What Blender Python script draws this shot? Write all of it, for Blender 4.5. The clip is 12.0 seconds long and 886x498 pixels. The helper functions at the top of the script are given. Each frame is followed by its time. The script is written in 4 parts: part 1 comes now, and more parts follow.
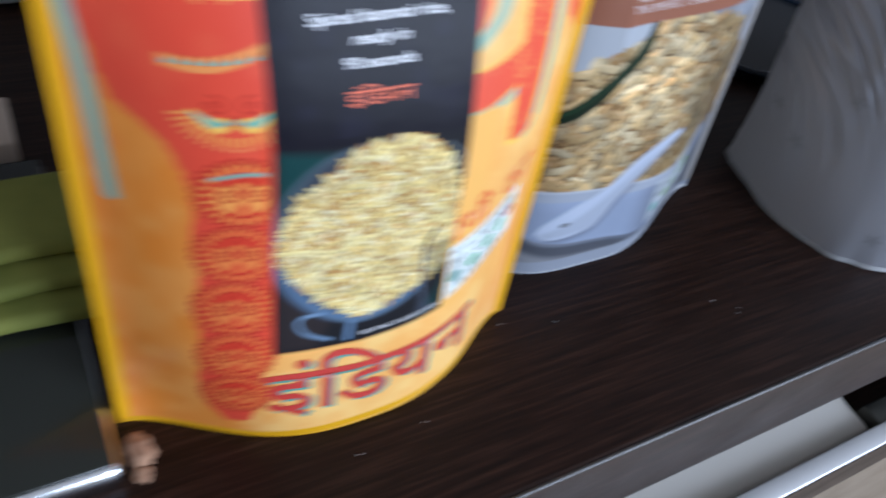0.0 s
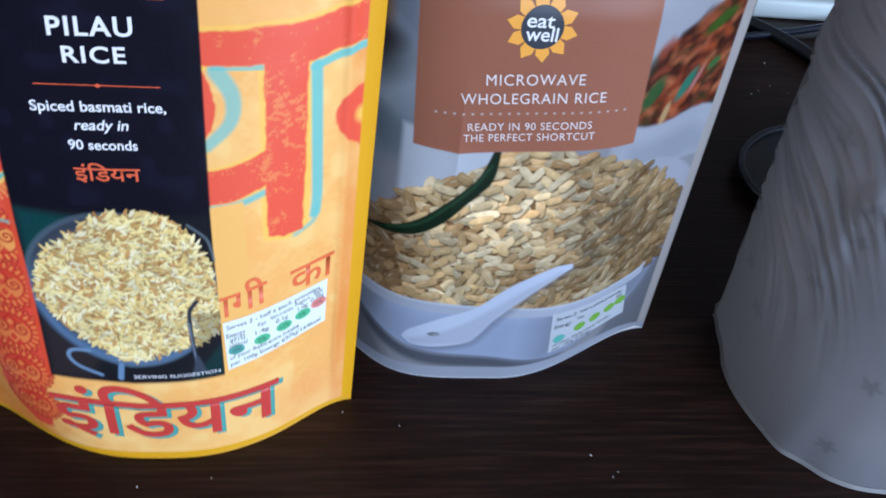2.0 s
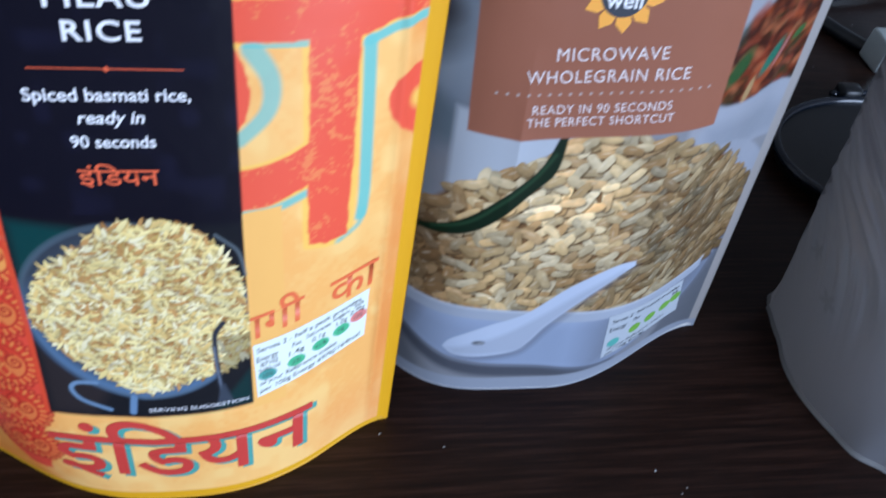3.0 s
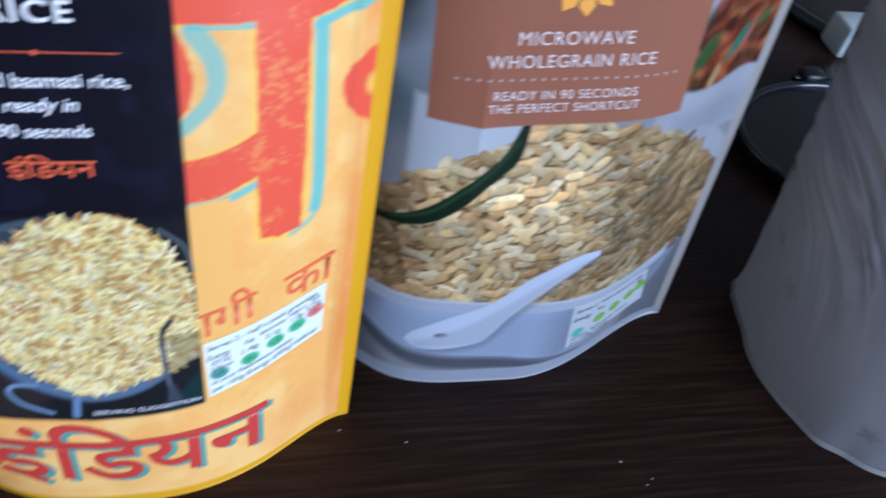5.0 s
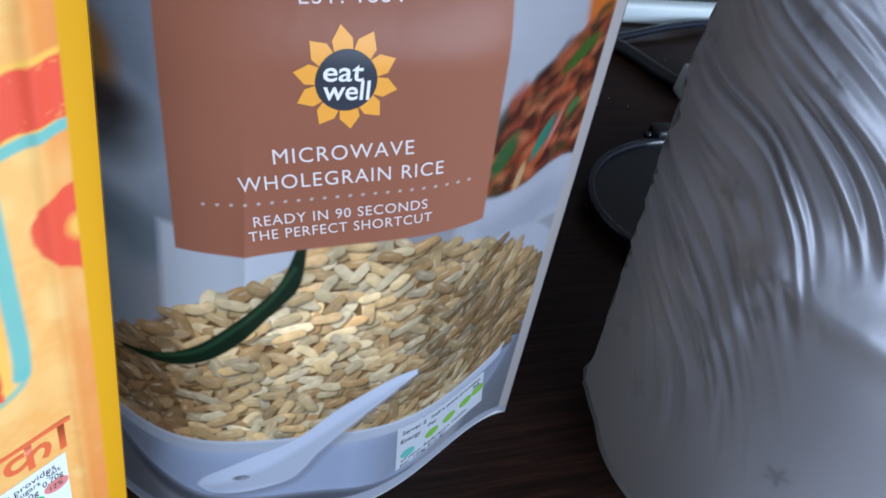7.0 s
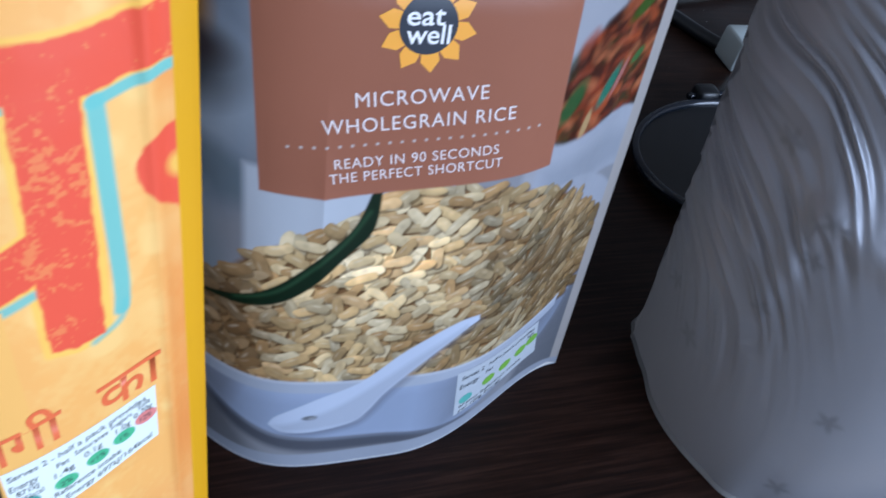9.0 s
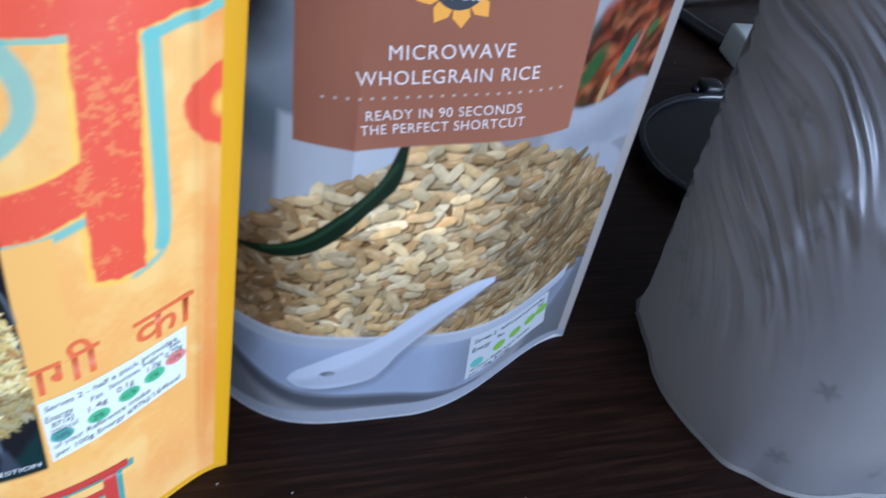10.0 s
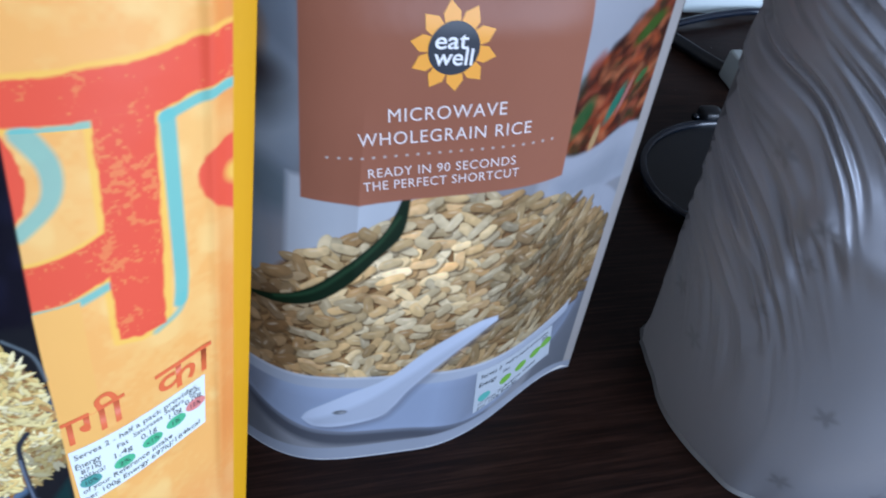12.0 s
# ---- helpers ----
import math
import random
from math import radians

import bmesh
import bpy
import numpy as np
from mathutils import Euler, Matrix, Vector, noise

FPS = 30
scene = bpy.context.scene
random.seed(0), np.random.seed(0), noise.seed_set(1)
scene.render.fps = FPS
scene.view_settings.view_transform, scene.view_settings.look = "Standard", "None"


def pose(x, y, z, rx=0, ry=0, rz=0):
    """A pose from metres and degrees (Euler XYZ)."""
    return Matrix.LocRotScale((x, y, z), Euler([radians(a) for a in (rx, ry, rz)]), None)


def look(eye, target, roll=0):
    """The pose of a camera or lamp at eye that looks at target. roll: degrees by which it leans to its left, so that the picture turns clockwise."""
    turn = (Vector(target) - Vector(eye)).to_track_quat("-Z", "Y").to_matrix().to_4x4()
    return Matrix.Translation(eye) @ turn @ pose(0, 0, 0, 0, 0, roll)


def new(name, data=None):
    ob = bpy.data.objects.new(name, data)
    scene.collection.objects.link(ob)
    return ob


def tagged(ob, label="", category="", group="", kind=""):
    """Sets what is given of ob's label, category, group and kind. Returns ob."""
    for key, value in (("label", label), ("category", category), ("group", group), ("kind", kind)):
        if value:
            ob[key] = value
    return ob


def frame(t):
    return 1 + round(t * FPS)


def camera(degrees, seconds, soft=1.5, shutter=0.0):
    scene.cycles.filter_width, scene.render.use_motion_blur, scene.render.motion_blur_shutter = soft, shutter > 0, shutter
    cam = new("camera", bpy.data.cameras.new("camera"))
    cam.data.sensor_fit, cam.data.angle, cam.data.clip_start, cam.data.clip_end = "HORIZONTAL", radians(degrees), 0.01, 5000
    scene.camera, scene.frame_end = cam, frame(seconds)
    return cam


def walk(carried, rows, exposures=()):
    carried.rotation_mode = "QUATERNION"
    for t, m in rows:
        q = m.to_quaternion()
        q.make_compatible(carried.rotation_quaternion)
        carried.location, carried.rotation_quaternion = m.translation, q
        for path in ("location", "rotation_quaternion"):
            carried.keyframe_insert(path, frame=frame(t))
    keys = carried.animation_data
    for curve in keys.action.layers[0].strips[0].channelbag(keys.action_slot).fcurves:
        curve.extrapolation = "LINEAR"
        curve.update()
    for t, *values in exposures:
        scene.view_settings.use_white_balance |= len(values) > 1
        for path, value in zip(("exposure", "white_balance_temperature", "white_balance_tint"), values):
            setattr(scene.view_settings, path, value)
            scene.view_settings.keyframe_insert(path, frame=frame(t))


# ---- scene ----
cam = camera(60.0, 12.0, soft=1.7, shutter=0.9)
PATH = [
    (0, (-0.1464, -0.1281, 0.2269), (0.739, 0.917, -1.230), 17.9),
    (0.1, (-0.1320, -0.1295, 0.2268), (0.758, 0.924, -1.222), 17.7),
    (0.2, (-0.1159, -0.1239, 0.2344), (0.787, 0.959, -1.184), 17.0),
    (0.3, (-0.1066, -0.1199, 0.2429), (0.767, 0.955, -1.200), 17.1),
    (0.4, (-0.1033, -0.1227, 0.2467), (0.728, 0.976, -1.204), 17.0),
    (0.5, (-0.0961, -0.1266, 0.2476), (0.663, 1.017, -1.207), 16.0),
    (0.6, (-0.0934, -0.1324, 0.2448), (0.629, 1.049, -1.198), 15.9),
    (0.8, (-0.0661, -0.1441, 0.2533), (0.482, 1.132, -1.187), 14.8),
    (1, (-0.0352, -0.1520, 0.2612), (0.394, 1.166, -1.180), 14.2),
    (1.5, (-0.002, -0.174, 0.267), (0.275, 1.174, -1.184), 11.6),
    (2, (-0.004, -0.163, 0.265), (0.244, 1.184, -1.192), 9.2),
    (2.5, (-0.017, -0.149, 0.252), (0.273, 1.183, -1.212), 9.0),
    (3, (-0.027, -0.134, 0.242), (0.311, 1.17, -1.236), 10.6),
    (3.2, (-0.031, -0.135, 0.24), (0.315, 1.154, -1.25), 11.2),
    (4.8, (-0.026, -0.129, 0.238), (0.375, 1.148, -1.248), 13.4),
    (5, (-0.024, -0.127, 0.238), (0.402, 1.13, -1.258), 13.3),
    (5.5, (0.004, -0.109, 0.235), (0.539, 1.166, -1.21), 14.7),
    (6, (0.015, -0.104, 0.227), (0.628, 1.155, -1.201), 16.2),
    (6.5, (0.021, -0.097, 0.237), (0.677, 1.168, -1.167), 16.4),
    (6.8, (0.015, -0.096, 0.238), (0.695, 1.176, -1.148), 16.6),
    (7, (0.017, -0.094, 0.238), (0.667, 1.172, -1.166), 16.2),
    (7.2, (0.013, -0.089, 0.236), (0.689, 1.135, -1.194), 16.6),
    (8.8, (0.007, -0.098, 0.236), (0.6, 1.133, -1.224), 15.6),
    (9, (0.003, -0.1, 0.235), (0.598, 1.129, -1.225), 15.4),
    (9.5, (0.0, -0.109, 0.24), (0.602, 1.13, -1.21), 16.1),
    (10, (-0.007, -0.114, 0.23), (0.604, 1.131, -1.211), 17.0),
    (10.5, (-0.015, -0.122, 0.239), (0.552, 1.134, -1.211), 15.8),
    (11, (-0.009, -0.113, 0.238), (0.553, 1.156, -1.202), 14.3),
    (11.5, (-0.003, -0.117, 0.242), (0.578, 1.15, -1.191), 13.8),
    (12, (-0.006, -0.116, 0.244), (0.566, 1.172, -1.176), 13.9),
]
# the clip's camera sets its own exposure and white balance on the way
EXPOSURES = [(0, 0.08, 6600, 10), (0.5, -0.03, 6450, 10), (1, 0.0, 6380, 11), (2.5, 0.0, 6200, 11), (5, -0.02, 6100, 12),
             (6, -0.12, 6100, 12), (6.5, -0.06, 6350, 11), (7, -0.03, 6500, 10), (9, 0.0, 6200, 11), (12, -0.06, 6200, 11)]
walk(cam, [(t, look(eye, target, roll)) for t, eye, target, roll in PATH], EXPOSURES)

# ---- world and light ----
world = bpy.data.worlds.new("sky")
scene.world = world
world.use_nodes = True
wn = world.node_tree.nodes
sky = wn.new("ShaderNodeTexSky")
sky.sky_type, sky.sun_disc = "NISHITA", False
sky.sun_elevation, sky.sun_rotation = radians(32), radians(120)
wn["Background"].inputs[1].default_value = 0.10
world.node_tree.links.new(sky.outputs[0], wn["Background"].inputs[0])


def area_lamp(name, eye, target, w, h, power, colour):
    d = bpy.data.lights.new(name, "AREA")
    d.shape, d.size, d.size_y, d.energy, d.color = "RECTANGLE", w, h, power, colour
    ob = new(name, d)
    ob.matrix_world = look(eye, target)
    return ob


area_lamp("window_daylight", (1.60, -2.40, 1.00), (0.05, 0.0, 0.1), 2.4, 1.7, 141, (0.615, 0.755, 1.0))

# ---- materials ----


def mat(name, colour=(0.5, 0.5, 0.5), rough=0.5, metal=0.0, spec=0.5):
    m = bpy.data.materials.new(name)
    m.use_nodes = True
    b = m.node_tree.nodes["Principled BSDF"]
    b.inputs["Base Color"].default_value = (*colour, 1)
    b.inputs["Roughness"].default_value = rough
    b.inputs["Metallic"].default_value = metal
    b.inputs["Specular IOR Level"].default_value = spec
    return m


def nodes_of(m):
    t = m.node_tree
    return t.nodes, t.links, t.nodes["Principled BSDF"]


def noise_tex(m, scale, detail=4.0, stretch=(1, 1, 1), rough=0.5):
    n, l, _ = nodes_of(m)
    co, mp, tx = n.new("ShaderNodeTexCoord"), n.new("ShaderNodeMapping"), n.new("ShaderNodeTexNoise")
    mp.inputs["Scale"].default_value = stretch
    tx.inputs["Scale"].default_value, tx.inputs["Detail"].default_value = scale, detail
    tx.inputs["Roughness"].default_value = rough
    l.new(co.outputs["Object"], mp.inputs["Vector"])
    l.new(mp.outputs["Vector"], tx.inputs["Vector"])
    return tx.outputs["Fac"]


def ramp(m, fac, stops):
    n, l, _ = nodes_of(m)
    r = n.new("ShaderNodeValToRGB")
    while len(r.color_ramp.elements) < len(stops):
        r.color_ramp.elements.new(0.5)
    for e, (p, c) in zip(r.color_ramp.elements, stops):
        e.position, e.color = p, (*c, 1) if not isinstance(c, float) else (c, c, c, 1)
    l.new(fac, r.inputs["Fac"])
    return r.outputs["Color"]


def bump(m, height, strength, distance):
    n, l, b = nodes_of(m)
    bp = n.new("ShaderNodeBump")
    bp.inputs["Strength"].default_value, bp.inputs["Distance"].default_value = strength, distance
    l.new(height, bp.inputs["Height"])
    l.new(bp.outputs["Normal"], b.inputs["Normal"])


WOOD = mat("dark_wood", (0.03, 0.017, 0.012), 0.36, 0.0, 0.22)
n, l, b = nodes_of(WOOD)
grain = noise_tex(WOOD, 70, 8, (0.25, 7, 4), 0.72)
l.new(ramp(WOOD, grain, [(0.36, (0.007, 0.0030, 0.0020)), (0.5, (0.017, 0.0068, 0.0042)), (0.66, (0.042, 0.0185, 0.0122))]), b.inputs["Base Color"])
l.new(ramp(WOOD, noise_tex(WOOD, 25, 4), [(0.3, 0.30), (0.7, 0.44)]), b.inputs["Roughness"])
bump(WOOD, grain, 0.3, 0.0003)

PRINT = mat("printed_film", (0.8, 0.5, 0.1), 0.36, 0.0, 0.20)
n, l, b = nodes_of(PRINT)
at = n.new("ShaderNodeAttribute")
at.attribute_name = "print"
l.new(at.outputs["Color"], b.inputs["Base Color"])
bump(PRINT, noise_tex(PRINT, 55, 3), 0.32, 0.0012)

FOIL = mat("grey_film", (0.35, 0.34, 0.33), 0.34, 0.20, 0.5)
n, l, b = nodes_of(FOIL)
at = n.new("ShaderNodeAttribute")
at.attribute_name = "print"
l.new(at.outputs["Color"], b.inputs["Base Color"])
bump(FOIL, noise_tex(FOIL, 60, 4), 0.30, 0.0012)
# thin film lets some light through
glow, blend = n.new("ShaderNodeBsdfTranslucent"), n.new("ShaderNodeMixShader")
glow.inputs["Color"].default_value = (0.84, 0.79, 0.74, 1)
blend.inputs[0].default_value = 0.29
l.new(b.outputs[0], blend.inputs[1])
l.new(glow.outputs[0], blend.inputs[2])
l.new(blend.outputs[0], n["Material Output"].inputs["Surface"])
EDGE = mat("highlight_gloss", (0.06, 0.055, 0.055), 0.30, 0.0, 0.8)
YELLOW = mat("yellow_film", (0.66, 0.33, 0.02), 0.4)
RIM = mat("pale_rim", (0.22, 0.22, 0.22), 0.45)
PALE = mat("pale_film", (0.60, 0.58, 0.56), 0.4)
WALL = mat("wall_paint", (0.55, 0.50, 0.44), 0.8)
# for the unseen north wall: darkened so the desktop mirrors less light
DIM_REFLECTION = mat("dim_reflection_wall", (0.13, 0.12, 0.115), 0.8)
FLOOR = mat("beige_floor", (0.50, 0.36, 0.24), 0.5)



def srgb(r, g, b):
    return tuple(c / 12.92 if c <= 0.04045 else ((c + 0.055) / 1.055) ** 2.4 for c in (r / 255, g / 255, b / 255))


def ink(name, rgb, rough=0.42):
    return mat(name, srgb(*rgb), rough)


INK_WHITE = ink("white_ink", (235, 235, 238))
INK_PALE = ink("pale_ink", (222, 210, 208))
INK_RED = ink("red_ink", (206, 66, 58))
INK_ORANGE_RED = ink("orange_red_ink", (228, 98, 60))
INK_TEAL = ink("teal_ink", (84, 160, 150))
INK_BLACK = ink("black_ink", (40, 46, 50))
INK_GREEN = ink("green_ink", (84, 186, 136))
INK_LIME = ink("lime_ink", (110, 160, 60))
INK_PINK = ink("pink_ink", (226, 136, 130))
INK_CORAL = ink("coral_ink", (236, 112, 66))
INK_LABEL = ink("label_white", (232, 240, 236))
INK_LABEL_GREY = ink("label_grey", (172, 178, 184))
INK_NAVY = ink("navy_ink", (38, 46, 58))
INK_SUN = ink("sun_orange_ink", (240, 165, 60))
CABLE = mat("black_cable", (0.010, 0.012, 0.015), 0.32)
BLUE_CABLE = mat("blue_cable", (0.006, 0.012, 0.024), 0.16, 0.0, 0.7)
PAD_TOP = mat("dark_pad", (0.012, 0.014, 0.017), 0.32)
CHROME = mat("chrome", (0.75, 0.76, 0.78), 0.18, 1.0)
GLOSS = mat("dark_glass", (0.018, 0.02, 0.016), 0.12)
WHITE_PLASTIC = mat("white_plastic", (0.62, 0.70, 0.70), 0.45)
PAPER = mat("paper", (0.72, 0.74, 0.76), 0.7)
LINING = mat("cream_lining", (0.80, 0.75, 0.68), 0.6)
RAIL = mat("bright_rail", (0.85, 0.85, 0.86), 0.4, 0.6)
BEIGE = mat("beige_card", (0.55, 0.44, 0.36), 0.7)
CRUMB = mat("crumb", (0.40, 0.20, 0.11), 0.85)
n, l, b = nodes_of(CRUMB)
l.new(ramp(CRUMB, noise_tex(CRUMB, 300, 4), [(0.3, (0.24, 0.11, 0.06)), (0.7, (0.55, 0.32, 0.20))]), b.inputs["Base Color"])
CLOTH = mat("green_cloth", (0.20, 0.22, 0.04), 0.8)
n, l, b = nodes_of(CLOTH)
l.new(ramp(CLOTH, noise_tex(CLOTH, 45, 5), [(0.3, (0.15, 0.17, 0.03)), (0.7, (0.27, 0.28, 0.06))]), b.inputs["Base Color"])
weave = noise_tex(CLOTH, 900, 2)
bump(CLOTH, weave, 0.3, 0.0004)
n, l, b = nodes_of(FLOOR)
l.new(ramp(FLOOR, noise_tex(FLOOR, 6, 5, (1, 8, 1)), [(0.3, (0.36, 0.27, 0.19)), (0.7, (0.50, 0.39, 0.29))]), b.inputs["Base Color"])
n, l, b = nodes_of(WALL)
l.new(ramp(WALL, noise_tex(WALL, 5, 5), [(0.3, (0.48, 0.46, 0.44)), (0.7, (0.56, 0.54, 0.52))]), b.inputs["Base Color"])

# ---- building ----


def mesh_object(name, bm, material, smooth=True):
    me = bpy.data.meshes.new(name)
    bm.to_mesh(me)
    bm.free()
    if smooth:
        for p in me.polygons:
            p.use_smooth = True
    ob = new(name, me)
    me.materials.append(material)
    return ob


def part(name, bm, material, parent, label="", smooth=True):
    ob = mesh_object(name, bm, material, smooth)
    ob.parent = parent
    if label:
        ob["label"] = label
    return ob


def thing(name, label, category, at=(0, 0, 0), group="", kind=""):
    ob = new(name)
    ob.location = at
    return tagged(ob, label, category, group, kind)


def box(x0, x1, y0, y1, z0, z1, bevel=0.0, segments=2):
    bm = bmesh.new()
    bmesh.ops.create_cube(bm, size=1)
    for v in bm.verts:
        v.co = ((x0 + x1) / 2 + v.co.x * (x1 - x0), (y0 + y1) / 2 + v.co.y * (y1 - y0), (z0 + z1) / 2 + v.co.z * (z1 - z0))
    if bevel:
        bmesh.ops.bevel(bm, geom=bm.edges[:], offset=bevel, segments=segments, profile=0.5, affect="EDGES")
    return bm


def grid_mesh(name, f, us, vs, material, parent, colours=None, label=""):
    """A sheet of points f(u, v) as one smooth part; colours: an array of rows for the attribute "print"."""
    U, V = np.meshgrid(us, vs)
    P = np.stack(f(U, V), -1).reshape(-1, 3)
    nu, nv = len(us), len(vs)
    i = (np.arange(nv - 1)[:, None] * nu + np.arange(nu - 1)[None]).ravel()
    quads = np.stack([i, i + 1, i + nu + 1, i + nu], -1)
    me = bpy.data.meshes.new(name)
    me.vertices.add(len(P))
    me.vertices.foreach_set("co", P.ravel().astype(np.float32))
    me.loops.add(quads.size)
    me.loops.foreach_set("vertex_index", quads.ravel().astype(np.int32))
    me.polygons.add(len(quads))
    me.polygons.foreach_set("loop_start", np.arange(0, quads.size, 4, dtype=np.int32))
    me.update(calc_edges=True)
    me.polygons.foreach_set("use_smooth", np.ones(len(quads), bool))
    if colours is not None:
        a = me.attributes.new("print", "FLOAT_COLOR", "POINT")
        a.data.foreach_set("color", np.concatenate([colours.reshape(-1, 3), np.ones((len(P), 1))], 1).ravel().astype(np.float32))
    me.materials.append(material)
    ob = new(name, me)
    ob.parent = parent
    if label:
        ob["label"] = label
    return ob


# ---- the room ----
room = [("floor", box(-2.2, 3.1, -2.6, 1.3, -0.80, -0.75), FLOOR), ("ceiling", box(-2.2, 3.1, -2.6, 1.3, 2.0, 2.05), WALL),
        ("wall_north", box(-2.2, 3.1, 1.2, 1.3, -0.75, 2.0), DIM_REFLECTION),
        ("wall_west", box(-2.2, -2.1, -2.5, 1.2, -0.75, 2.0), WALL), ("wall_east", box(3.0, 3.1, -2.5, 1.2, -0.75, 2.0), WALL)]
for nm, bm, m in room:
    tagged(mesh_object(nm, bm, m, False), kind="structure")
# the south wall, with its window opening
wall = tagged(new("wall_south"), kind="structure")
for x0, x1, z0, z1 in ((-2.2, 0.3, -0.75, 2.0), (2.9, 3.1, -0.75, 2.0), (0.3, 2.9, -0.75, 0.1), (0.3, 2.9, 1.9, 2.0)):
    part("wall_panel", box(x0, x1, -2.6, -2.5, z0, z1), WALL, wall, smooth=False)

# ---- the desk ----
desk = thing("desk", "dark brown wood-grain desk with a drawer ajar", "desk")
part("desktop", box(-0.9, 0.9, -0.068, 0.62, -0.07, 0.0, 0.0024, 3), WOOD, desk, smooth=False)
# paler glossy strip added to bring out the highlight on the front edge
part("highlight_strip", box(-0.9, 0.9, -0.0686, -0.0670, -0.0014, 0.0003, 0.0007, 3), EDGE, desk, "added glossy strip for the highlight along the desk edge")
for x in (-0.88, 0.86):
    part("side_panel", box(x, x + 0.02, -0.04, 0.6, -0.75, -0.07), WOOD, desk, smooth=False)
drawer = part("drawer_front", box(-0.5, 0.6, -0.094, -0.087, -0.165, -0.1005), WOOD, desk, smooth=False)
part("drawer_rail", box(-0.5, 0.6, -0.0935, -0.0835, -0.1, -0.0975, 0.0008), RAIL, drawer, "bright metal rail along the drawer's top edge")
part("drawer_base", box(-0.5, 0.6, -0.0865, 0.4, -0.160, -0.155), WOOD, drawer, smooth=False)
part("bracket", box(0.238, 0.262, -0.086, -0.071, -0.150, -0.100, 0.001), mat("grey_metal", (0.10, 0.10, 0.09), 0.4, 0.8), desk, "grey metal bracket")
tagged(mesh_object("paper", box(-0.48, 0.236, -0.0825, 0.3, -0.155, -0.106, 0.002), LINING, False), "thick cream-white paper lying in the open drawer", "paper")

# ---- printing ----


def smooth_noise(shape, cells, seed):
    """Soft noise from 0 to 1 with about that many cells across each side."""
    r = np.random.RandomState(seed).rand(cells[0] + 2, cells[1] + 2)
    a, b = np.linspace(0, cells[0], shape[0]), np.linspace(0, cells[1], shape[1])
    i, j = a.astype(int), b.astype(int)
    f, g = (a - i)[:, None], (b - j)[None]
    f, g = f * f * (3 - 2 * f), g * g * (3 - 2 * g)
    p, q, s, t = r[np.ix_(i, j)], r[np.ix_(i, j + 1)], r[np.ix_(i + 1, j)], r[np.ix_(i + 1, j + 1)]
    return (p * (1 - g) + q * g) * (1 - f) + (s * (1 - g) + t * g) * f


